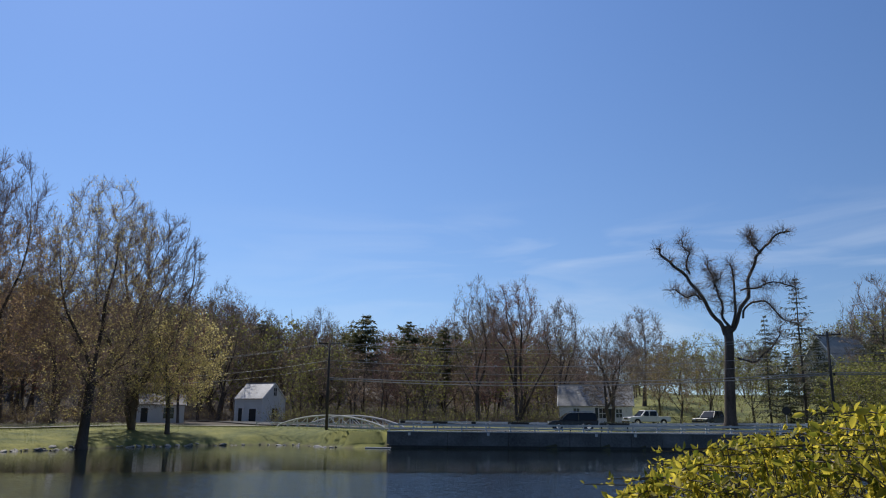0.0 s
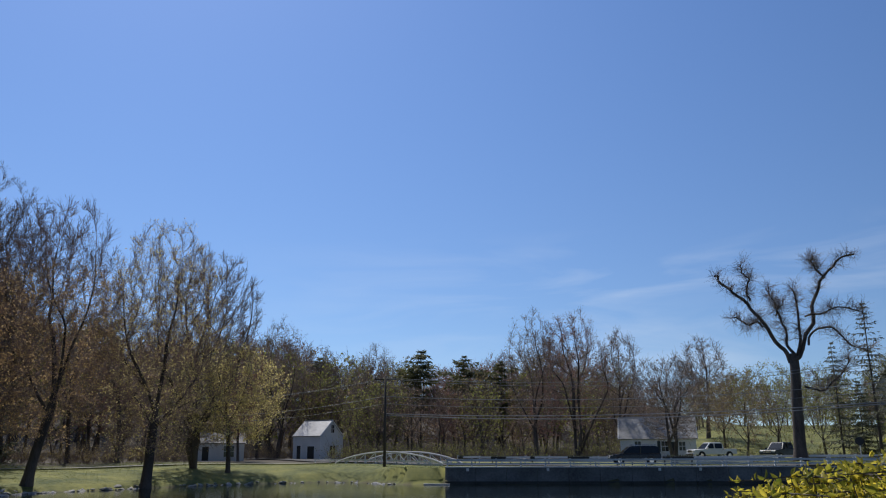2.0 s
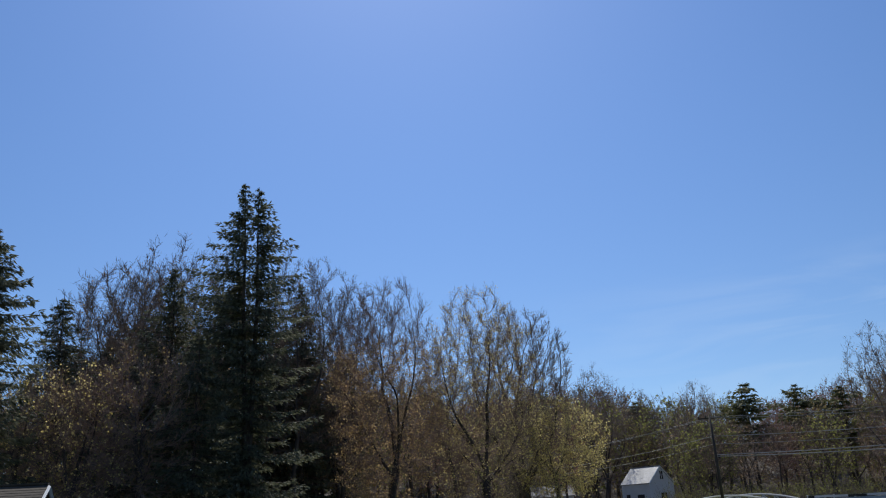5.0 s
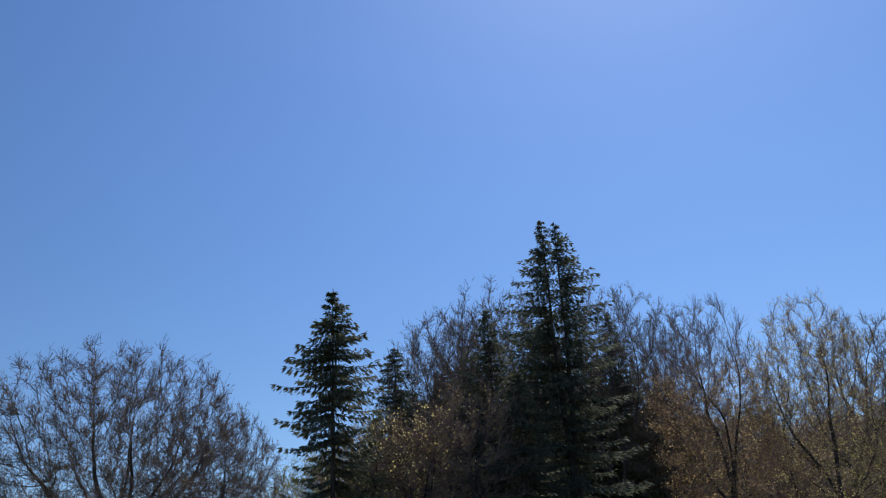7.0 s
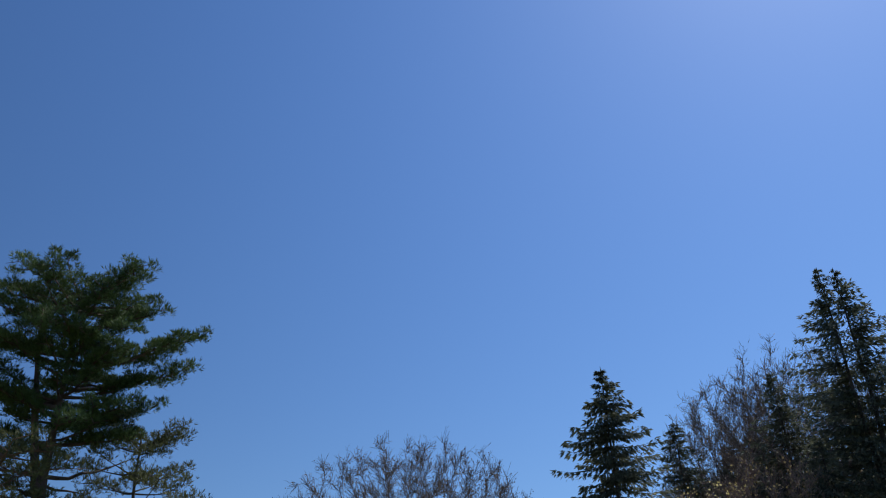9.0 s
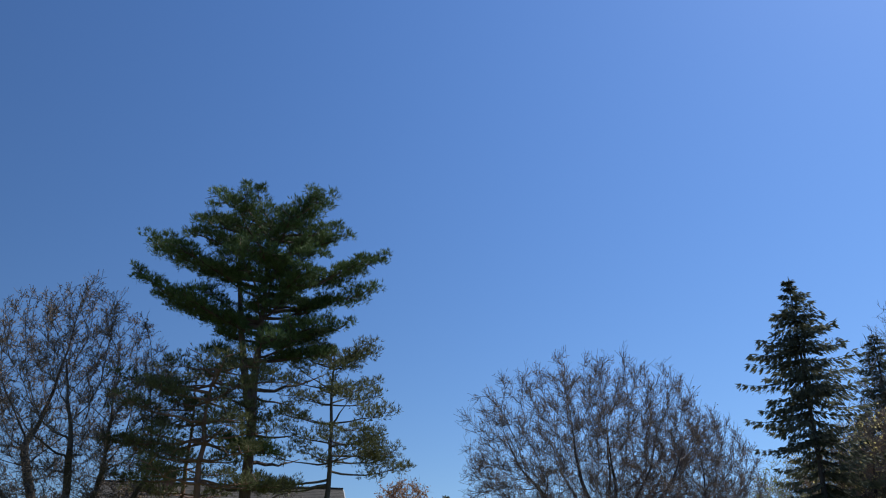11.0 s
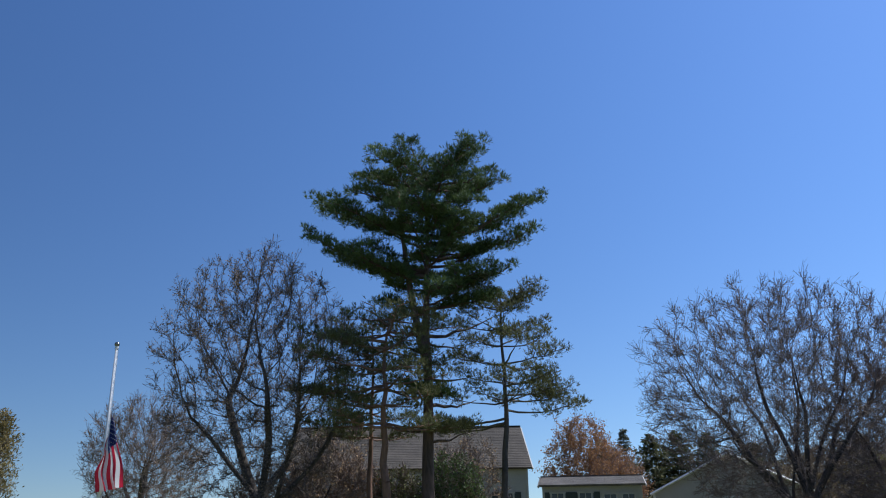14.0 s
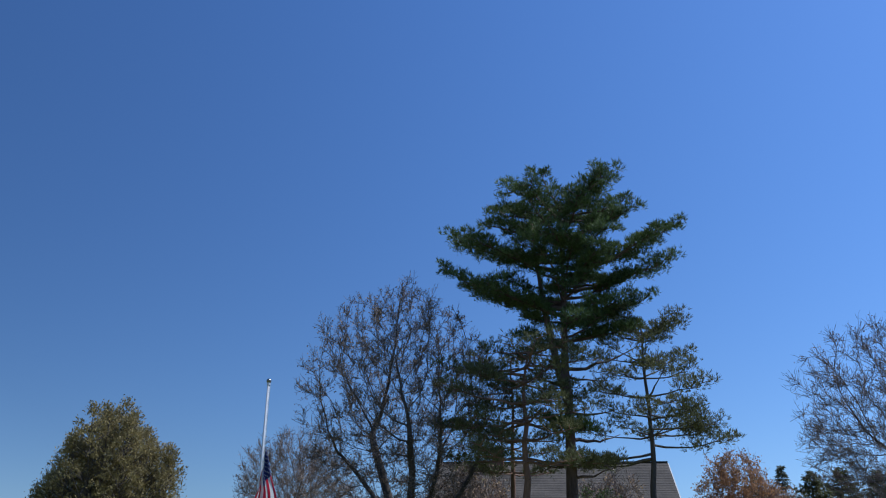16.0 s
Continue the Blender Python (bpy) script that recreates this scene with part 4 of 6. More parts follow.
# the pines by the house: limbs spread in tiers, as (height share, azimuth, reach, rise, bare share)
def whorls(seed, lo, hi, tiers, each, profile, lift=(0.2, 1.2), bare=0.35):
    """Limbs gathered in tiers with open air between them."""
    rng = np.random.default_rng(seed)
    rows = []
    for i in range(tiers):
        f = lo + (hi - lo) * i / (tiers - 1)
        turn = rng.uniform(0, 360)
        for k in range(each):
            rows.append((f + rng.normal(0, 0.007), turn + 360 * k / each + rng.uniform(-18, 18), profile(f) * rng.uniform(0.6, 1.1), rng.uniform(*lift), bare * rng.uniform(0.7, 1.3)))
    return rows


def white_pine_profile(f):
    return np.interp(f, [0.55, 0.66, 0.75, 0.86, 0.95, 1.0], [1.8, 2.8, 3.2, 4.0, 3.6, 2.6])


side_on = 94.5                      # turns x to the right as seen from the pond's near shore
pine("white_pine_tree", "tall white pine with flat tiers of green needles", at(-94.05, 38, side_on), height_to(-94.5, 38, 25.4), 71,
     whorls(71, 0.67, 0.965, 6, 7, white_pine_profile, (0.4, 1.4), 0.38) + whorls(171, 0.57, 0.63, 2, 5, lambda f: 2.7, (0.1, 0.6), 0.35) + [(0.78, 178, 5.6, 1.7, 0.4), (0.76, 196, 4.6, 1.5, 0.4), (0.655, 182, 5.7, 2.0, 0.3), (0.66, 165, 4.2, 1.2, 0.35), (0.64, 205, 4.0, 1.0, 0.35),
      (0.76, 3, 5.6, 2.1, 0.45), (0.74, -18, 4.8, 1.6, 0.4), (0.70, -5, 5.0, 1.3, 0.35), (0.63, 5, 3.9, 0.9, 0.35), (0.62, -30, 3.4, 0.7, 0.35), (0.57, 0, 3.3, 0.6, 0.35),
      (0.5, 10, 3.6, 1.2, 1.2), (0.37, 250, 1.6, -0.2, 0.35), (0.36, 300, 1.5, -0.4, 0.35)] + [(0.24 + 0.03 * k, 137.5 * k, 2.0 + 0.5 * (k % 4), 0.5 - 0.3 * (k % 3), 1.2) for k in range(10)],
     trunk_r=0.34, forks=2, clump=0.58, tuft=30, width=0.03, blade=0.25, flat=0.4)
pine("red_pine_tree", "rough-barked pine with thin olive crown", at(-88.9, 39, side_on), height_to(-88.9, 39, 16.2), 72,
     whorls(72, 0.52, 0.95, 7, 5, lambda f: np.interp(f, [0.4, 0.6, 0.85, 1.0], [2.6, 3.0, 2.2, 1.7]), (0.2, 0.9), 0.55) + [(0.46, 185, 4.2, -0.4, 0.4), (0.45, 200, 3.6, -0.6, 0.4), (0.44, 170, 3.4, -0.3, 0.4), (0.55, 8, 3.2, 0.4, 0.5), (0.49, 0, 3.4, 0.2, 0.5), (0.53, 25, 3.2, 0.3, 0.45)],
     trunk_r=0.20, needle=NEEDLE_OLIVE, bark=DARK_BARK, clump=0.56, tuft=20, bend=0.2, width=0.028, blade=0.22, flat=0.6)
pine("red_pine_tree", "leaning pine with reddish upper bark", at(-96.6, 36, side_on), height_to(-96.6, 36, 14.4), 73,
     whorls(73, 0.5, 0.96, 7, 5, lambda f: np.interp(f, [0.4, 0.7, 0.9, 1.0], [3.0, 3.4, 2.8, 1.6]), (-0.2, 0.6), 0.45) + [(0.85, 180, 3.8, 0.4, 0.4), (0.66, 176, 4.0, -0.2, 0.4)],
     trunk_r=0.24, needle=NEEDLE_OLIVE, bark=RED_PINE_BARK, clump=0.54, tuft=15, bend=-0.3, width=0.028, blade=0.22, flat=0.5)
pine("red_pine_tree", "slim pine with reddish bark", at(-98.0, 40, side_on), height_to(-98.4, 40, 13.8), 74,
     whorls(74, 0.45, 0.96, 6, 4, lambda f: np.interp(f, [0.4, 0.7, 1.0], [2.4, 3.0, 1.6]), (-0.3, 0.4), 0.45) + [(0.8, 182, 3.6, 0.3, 0.4)],
     trunk_r=0.18, needle=NEEDLE_OLIVE, bark=RED_PINE_BARK, clump=0.5, tuft=11, width=0.028, blade=0.22, flat=0.5)

# dark bushes under the pines, against the house
for k, (az, r, el, rad, lf, n, lab) in enumerate([(-101.3, 42, 4.9, 2.2, BUD, 900, "tangled bare bush against the house"), (-104.6, 43, 4.3, 2.0, BUD, 700, "tangled bare bush against the house"), (-98.5, 42.5, 3.9, 1.8, LEAF_ORANGE, 700, "low bare bush under the pines"), (-100.4, 44.5, 6.3, 2.5, BUD, 1500, "thin sapling in bud before the roof"), (-91.6, 46, 5.9, 2.3, BUD, 1200, "thin sapling in bud before the roof"),
                                             (-92.5, 41.5, 4.4, 1.7, NEEDLE_PINE, 9000, "rounded dark evergreen bush under the pines"), (-96.0, 42, 3.3, 1.6, NEEDLE_OLIVE, 6000, "low dark evergreen bush under the pines")]):
    broadleaf("bush", lab, at(az, r, 70 * k), height_to(az, r, el), rad, 600 + k, twigs=2600, leaves=n, leaf=lf, leaf_size=0.12, twig=TWIG_DARK, bark=DARK_BARK, base=0.08, low=0.4,
              trunk_r=0.08, twig_r=0.012, twig_len=0.6, wobble=0.2, stems=5, leaders=8, spread=(10, 60), group="bushes by the house")

# forest behind the road: a few kinds, each grown once and repeated
def forest_kind(label, x, h, radius, seed, leaves, leaf, twig, base, low=0.6, size=0.3, trunk_r=0.26, **shape):
    return broadleaf("forest_tree", label, pose(x, 210, 14), h, radius, seed, twigs=900, leaves=leaves, leaf=leaf, leaf_size=size, twig=twig, twig_r=0.03, twig_len=1.7,
                     base=base, low=low, trunk_r=trunk_r, bark=DARK_BARK, leaders=4, hang=0.2, group="far forest trees", **shape)


kinds = [
    forest_kind("bare grey-brown forest tree", -75, 20, 4.6, 301, 500, BUD, TWIG_DARK, 0.36, spread=(4, 45)),
    forest_kind("forest tree with reddish spring buds", -65, 18, 4.6, 302, 1300, BUD_RED, TWIG_RED, 0.3, spread=(4, 45)),
    forest_kind("forest tree with olive-brown young leaves", -55, 16, 4.6, 303, 1300, LEAF_OLIVE, TWIG_DARK, 0.26, 0.5),
    forest_kind("forest tree with fresh green young leaves", -85, 14, 4.4, 304, 1400, LEAF_GREEN, TWIG_DARK, 0.2, 0.5),
    forest_kind("slim bare forest tree with a long trunk", -95, 19, 3.2, 305, 300, BUD, TWIG_DARK, 0.42, 0.5, 0.3, 0.22, spread=(3, 35)),
    forest_kind("forest tree with a dome of grey twigs", -105, 18, 5.0, 306, 400, BUD, TWIG, 0.3, 0.55),
    forest_kind("forest tree with brown buds and twin stems", -115, 18, 4.4, 307, 900, LEAF_OLIVE, TWIG_RED, 0.2, 0.6, stems=2, spread=(4, 40)),
]
kind_h = (20, 18, 16, 14, 19, 18, 18)
rng = np.random.default_rng(77)
SKYLINE_AZ = [-34, -26, -17, -15.5, -12.2, -10, -8.7, -6.9, -5.5, -3.5, -2, 0.3, 2.7, 5.2, 7, 8.4, 10, 12, 14, 17, 20, 24, 28, 32]
SKYLINE_EL = [10, 9, 8.6, 9.0, 6.9, 6.4, 6.6, 6.0, 6.2, 5.8, 6.2, 6.5, 7.4, 7.4, 6.6, 6.6, 5.0, 5.0, 5.6, 5.4, 5.0, 5.6, 7.4, 8.0]
spots = []
for row, (r, share, step) in enumerate(((208, 0.98, 1.5), (186, 0.95, 1.5), (166, 0.9, 1.5), (148, 0.82, 1.6), (132, 0.7, 1.9))):
    az = -33.0
    while az < 31:
        spots.append((az + rng.uniform(-0.6, 0.6), r + rng.uniform(-8, 8), share * rng.uniform(0.84, 1.04), row))
        az += step
for az, r, share, row in spots:
    if row > 3 and (-21 < az < -10.0 or 7.0 < az < 15):
        continue
    if az > 14 and row > 1:
        share *= 0.8
        if rng.random() < 0.15:
            continue
    el = float(np.interp(az, SKYLINE_AZ, SKYLINE_EL)) * share
    if az > 13:
        k = int(rng.choice([0, 3, 3, 2]))
    elif az > -4:
        k = int(rng.choice([1, 0, 2, 3, 4, 6], p=[0.34, 0.1, 0.18, 0.14, 0.06, 0.18]))
    else:
        k = int(rng.choice([0, 1, 2, 3, 4, 5, 6], p=[0.16, 0.14, 0.16, 0.2, 0.1, 0.14, 0.1]))
    if -13 < az < 8:
        el *= 1.08
    h = height_to(az, r, el)
    s = h / kind_h[k]
    copy_thing(kinds[k], at(az, r, rng.uniform(0, 360)) @ Matrix.Diagonal((s * rng.uniform(0.85, 1.15), s * rng.uniform(0.85, 1.15), s, 1)))

# the depth of the left wood
for row, (r, top) in enumerate(((118, 12.5), (100, 11.0))):
    az = -55.0
    while az < -31:
        k = int(rng.choice([0, 2, 4, 5, 6]))
        el = top * rng.uniform(0.8, 1.1) * (1 - 0.25 * max(0, (-az - 46) / 9))
        s = height_to(az, r, el) / kind_h[k]
        copy_thing(kinds[k], at(az + rng.uniform(-0.5, 0.5), r + rng.uniform(-6, 6), rng.uniform(0, 360)) @ Matrix.Diagonal((s * rng.uniform(0.85, 1.15), s * rng.uniform(0.85, 1.15), s, 1)))
        az += 2.0

# taller single trees that break the skyline
for k, (az, r, el, rad, tw, lf) in enumerate([(2.6, 118, 10.0, 5.0, TWIG, 400), (5.3, 116, 10.0, 5.4, TWIG_RED, 1800), (8.5, 120, 8.4, 3.8, TWIG, 500), (11.7, 98, 6.7, 4.4, TWIG, 200),
                                              (14.0, 135, 7.7, 4.2, TWIG, 400), (-8.7, 150, 7.7, 4.6, TWIG, 500), (-15.4, 140, 9.3, 6.0, TWIG, 300), (-12.2, 160, 7.3, 3.6, TWIG, 300), (28.9, 120, 9.1, 5.5, TWIG, 500), (31.5, 118, 9.8, 6.0, TWIG, 500)]):
    broadleaf("roadside_tree", "bare tree with rising limbs beyond the road" if tw is TWIG else "bare tree with reddish buds beyond the road", at(az, r, k * 50), height_to(az, r, el), rad, 400 + k, twigs=3000, leaves=lf,
              leaf=BUD if tw is TWIG else BUD_RED, leaf_size=0.2, twig=tw, twig_r=0.018, twig_len=1.2, bark=DARK_BARK, base=0.2, low=0.55, trunk_r=0.36, stems=1 + (k * 2) % 4, leaders=5, spread=(4, 32), group="roadside trees")
for k, (az, r, el) in enumerate([(-5.5, 150, 7.2), (-2.4, 156, 6.7), (0.2, 152, 6.4), (-12.6, 165, 6.6)]):
    spruce("white_pine_tree", "dark olive pine crown above the forest", at(az, r, k * 60), height_to(az, r, el), 5.0 - 0.4 * k, 80 + k, needle=NEEDLE_OLIVE, droop=-0.15, wide=5.0, spray=0.9, bare=0.45, gap=1.0, ragged=0.5, rep=7, group="far pines")
for k, (az, r, el, rad, lf, n) in enumerate([(16.3, 112, 5.4, 5.0, LEAF_OLIVE, 2200), (18.2, 118, 6.0, 5.5, LEAF_GREEN, 2600), (15.0, 124, 5.2, 5.0, LEAF_OLIVE, 2400), (21.0, 118, 5.6, 5.0, LEAF_GREEN, 2600), (27.0, 105, 3.6, 4.6, LEAF_GREEN, 4500), (29.4, 100, 4.6, 4.6, LEAF_GREEN, 4500), (26.6, 125, 4.2, 4.0, LEAF_GREEN, 3000)]):
    broadleaf("hillside_tree", "small hillside tree in thin yellow-green leaf", at(az, r, k * 40), height_to(az, r, el), rad, 430 + k, twigs=1500, leaves=n, leaf=lf, leaf_size=0.2, twig_r=0.013,
              bark=DARK_BARK, base=0.2, low=0.5, trunk_r=0.18, group="hillside trees")

# evergreens and brush at the yard's far side
broadleaf("beech_tree", "bushy tree holding orange-brown leaves", at(-83.4, 66), height_to(-83.4, 66, 6.7), 3.0, 90, twigs=2500, leaves=17000, twig=TWIG_RED, leaf=LEAF_ORANGE, leaf_size=0.15, base=0.08, low=0.35, trunk_r=0.16)
broadleaf("beech_tree", "low tree holding orange-brown leaves", at(-81.4, 64), height_to(-81.4, 64, 4.7), 2.4, 91, twigs=2000, leaves=11000, twig=TWIG_RED, leaf=LEAF_ORANGE, leaf_size=0.11, base=0.08, low=0.35, trunk_r=0.14)
spruce("spruce_tree", "small dark spruce beyond the house wing", at(-80.6, 70), height_to(-80.6, 70, 5.6), 1.6, 92, droop=0.1, gap=0.4, wide=1.6)
for k, (az, r, el, rad) in enumerate([(-78.9, 72, 5.2, 2.6), (-77.2, 73, 5.4, 2.6), (-75.2, 74, 5.2, 2.4), (-82.2, 78, 5.0, 2.2), (-66.2, 80, 4.6, 2.8), (-61.6, 76, 4.4, 2.6), (-72.2, 84, 4.3, 3.0)]):
    spruce("cedar_tree", "bushy dark evergreen beyond the yard", at(az, r), height_to(az, r, el), rad, 93 + k, needle=NEEDLE_OLIVE, droop=0.0, gap=0.34, bare=0.0, wide=2.4, group="far evergreens")
for k, (az, r, el, rad) in enumerate([(-60.2, 90, 7.0, 6.0), (-63.0, 95, 6.0, 6.0), (-67.0, 100, 5.5, 6.0), (-72.0, 95, 5.2, 5.5), (-57.8, 75, 7.8, 4.0), (-69.2, 70, 3.8, 3.4), (-63.8, 72, 3.6, 3.4), (-73.6, 70, 3.6, 3.0), (-60.4, 68, 3.8, 3.2), (-66.6, 74, 4.4, 3.4), (-77.8, 92, 5.0, 4.6), (-58.8, 100, 6.6, 5.0)]):
    broadleaf("yard_tree", "far bare tree beyond the yard" if k < 4 or k > 9 else "tree in fresh green leaf beside the spruce" if k == 4 else "bushy young tree in olive-brown leaf beyond the yard", at(az, r, 33 * k), height_to(az, r, el), rad, 500 + k, twigs=2500, leaves=800 if k < 4 or k > 9 else 5000, leaf=BUD if k < 4 or k > 9 else LEAF_GREEN if k in (4, 6, 8) else LEAF_OLIVE, leaf_size=0.16,
              base=0.2, low=0.5, trunk_r=0.2, twig_r=0.014, hang=0.5, group="trees beyond the yard")


def cedar():
    """A broad arborvitae of many flat sprays."""
    rng = np.random.default_rng(15)
    root = thing("cedar_tree", at(-125.0, 30), "broad bronzed green arborvitae with several tops", "tree")
    h = height_to(-125, 30, 9.9)
    trunk, crown = Geo(), Geo()
    for k in range(30):
        u, w = math.sqrt((k + 0.5) / 30), k * 2.4
        cx, cy = 2.2 * u * math.cos(w) + 0.25, 1.6 * u * math.sin(w)
        hh = (1.0 - 0.55 * (abs(cx - 0.5) / 2.6) ** 1.6) * rng.uniform(0.82, 1.0)
        rr = rng.uniform(0.5, 0.85)
        trunk.tube((cx * 0.3, cy * 0.3, -0.3), (cx, cy, h * hh * 0.93), 0.09, 0.015, 6)
        # sprays hang in small fans on upswept branchlets
        n = 100
        z = rng.random(n) ** 0.7
        a = rng.uniform(0, 2 * np.pi, n)
        rad = rr * np.minimum(1, (1 - z) * 3.2) ** 0.7 * np.sqrt(rng.uniform(0.25, 1.3, n))
        tip = np.stack([cx + rad * np.cos(a), cy + rad * np.sin(a), z * h * hh], 1)
        foot = np.stack([np.full(n, cx), np.full(n, cy), z * h * hh - rad * 0.7], 1)
        trunk.segments(foot, tip, np.full(n, 0.014), np.full(n, 0.006), 3)
        m = 30
        p = np.repeat(tip, m, 0) + rng.normal(0, 0.09, (n * m, 3))
        d = unit(np.repeat(unit(tip - foot + 1e-6), m, 0) * 0.7 + rng.normal(0, 0.6, (n * m, 3)) + np.array([0, 0, 0.35]))
        ln = rng.uniform(0.05, 0.13, n * m)
        crown.blades(p, d, unit(np.cross(d, rng.normal(0, 1, (n * m, 3)))), ln, ln * 0.4)
    root.matrix_basis = root.matrix_basis @ pose(0, 0, 0, 0, 0, 125)
    part("trunk", trunk, DARK_BARK, root)
    part("crown", crown, NEEDLE_CEDAR, root)


cedar()


# the near shrub
def shrub():
    rng = np.random.default_rng(8)
    x0, y0 = 2.2, 2.75
    z0 = float(ground_z(np.array(x0), np.array(y0)))
    root = thing("forsythia_shrub", pose(x0, y0, z0), "dense shrub with golden green young leaves at the water's edge", "shrub")
    stems, sprigs = Geo(), []
    for k in range(620):
        a, rr = rng.uniform(0, 2 * math.pi), math.sqrt(rng.random())
        fx, fy = 2.05 * rr * math.cos(a), 0.95 * rr * math.sin(a)
        wx, wy = x0 + fx, y0 + fy
        az = math.degrees(math.atan2(wx, wy))
        if az < 8.0:
            continue
        # the top falls away towards the water
        el = np.interp(az, [8.0, 10.5, 12.2, 14, 16.8, 19.9, 23.3, 25.4, 27.4, 32, 45], [-9.5, -6.8, -5.2, -3.3, -2.3, -1.5, -0.7, 0.0, 0.8, 1.0, 0.6])
        top = 3.0 + math.hypot(wx, wy) * math.tan(radians(el)) - z0 - abs(rng.normal(0, 0.035)) - 0.25 * (rng.random() ** 3)
        bx, by = fx * 0.8, fy * 0.8
        p = np.array([bx, by, -0.1])
        n = 7
        for i in range(n):
            t = (i + 1) / n
            q = np.array([bx + (fx - bx) * t, by + (fy - by) * t, top * t]) + rng.normal(0, 0.02, 3) * (i < n - 1)
            stems.segments(p[None], q[None], np.array([0.007 * (1.1 - t * 0.75)]), np.array([0.0066 * (1.0 - t * 0.75)]), 4)
            if i >= 3:
                for _ in range(3):
                    e = q + np.array([rng.normal(0, 0.09), rng.normal(0, 0.09), rng.normal(0.05, 0.05)])
                    e[2] = min(e[2], top - 0.01)
                    stems.segments(q[None], e[None], np.array([0.003]), np.array([0.0015]), 3)
                    sprigs.append((q, e))
            p = q
        for _ in range(3):
            sprigs.append((p - np.array([0, 0, 0.10]), p))
    tagged(part("branchwork", stems, BARK, root), kind="stuff")
    ends = np.array(sprigs)
    n = 64000
    i = rng.integers(0, len(ends), n)
    f = rng.random((n, 1)) ** 0.6
    p = ends[i, 0] + (ends[i, 1] - ends[i, 0]) * f
    d = unit(rng.normal(0, 0.75, (n, 3)) + np.array([0, 0, 0.5]))
    s = unit(np.cross(d, rng.normal(0, 1, (n, 3))))
    nrm = np.cross(s, d)
    ln = rng.uniform(0.013, 0.036, n) * np.where(rng.random(n) < 0.2, 1.3, 0.95)
    wd = ln * rng.uniform(0.38, 0.55, n)

    def rib(t, side, up):
        return p + d * (ln * t)[:, None] + s * (wd * side / 2)[:, None] + nrm * (ln * (up - 0.22 * t * t))[:, None]

    v = np.stack([rib(0, 0, 0), rib(0.3, -0.85, 0.08), rib(0.65, -0.9, 0.1), rib(1, 0, 0), rib(0.65, 0.9, 0.1), rib(0.3, 0.85, 0.08)], 1)
    k = 6
    quad = np.array([(0, 3, 2, 1), (0, 5, 4, 3)])
    off = (np.arange(n) * k)[:, None, None]
    g = Geo()
    g.v.append(v.reshape(-1, 3))
    g.f.append((quad[None] + off).reshape(-1, 4))
    tagged(part("foliage", g, LEAF_BUSH, root, smooth=True), kind="stuff")


shrub()


# ---- road, causeway wall, rails ----
ROAD_Z = 1.62
road_line = [(95, 82.5), (46, 83.6), (20, 84.6), (8, 86.2), (-3.6, 92.0), (-18.0, 103.2), (-32, 120), (-52, 160), (-80, 230)]
road, road_x, road_y = ribbon(road_line, 5.6, 0.05, ASPHALT, "road", "grey asphalt road over the causeway", "road")
ribbon([(-21, 104), (-32, 98.5), (-41.5, 89), (-44.4, 82), (-47, 75.5), (-49.5, 68), (-52.5, 60), (-56, 48), (-60, 35)], 2.4, 0.10, GRAVEL, "path", "pale gravel path along the bank", "path")


def wall_y(x):
    return 80.6 - (x + 4.6) * 1.6 / 50.6


g = Geo()
for x in np.arange(-5.4, 60, 3.0):
    xm, ym = x + 1.49, wall_y(x + 1.5)
    g.box((xm, ym + 0.25, 0.45), (2.97, 0.5, 2.2), -1.81)
wall = tagged(part("retaining_wall", g, CONCRETE), "stained dark concrete retaining wall of the causeway", "wall", kind="structure")
g = Geo()
for x in np.arange(-5.4, 60, 3.0):
    g.box((x + 1.49, wall_y(x + 1.5) + 0.22, 1.61), (2.98, 0.62, 0.11), -1.81)
tagged(part("wall_coping", g, WORN_SHADED_WHITE), "white painted coping along the causeway wall", "coping", kind="structure")
g = Geo()
for x in np.arange(-5.4, 60, 3.0):
    g.box((x + 1.49, wall_y(x + 1.5) - 0.06, 0.0), (2.95, 0.12, 0.55), -1.81)
tagged(part("wall_footing", g, WET_STONE), "wet dark footing of the retaining wall", "wall", kind="structure")
g = Geo()
g.add([(-5.3, 81.1, ROAD_Z - 0.05), (60, 79, ROAD_Z - 0.05), (60, 83, ROAD_Z - 0.05), (-5.3, 84.2, ROAD_Z - 0.05)], [(0, 1, 2, 3)])
tagged(part("pavement", g, CONCRETE), "narrow concrete verge behind the retaining wall", "pavement", kind="structure")
for x in (-3.2, 4.6, 15.2, 19.0, 29.0):
    pg = Geo()
    pg.tube((x, wall_y(x) - 0.15, 1.36), (x, wall_y(x) + 0.2, 1.38), 0.09, 0.09, 10)
    pg.box((x, wall_y(x) - 0.02, 1.37), (0.26, 0.05, 0.28))
    tagged(part("drain_pipe", pg, WHITE), "short white drain pipe in the retaining wall", "pipe", "drain pipes")


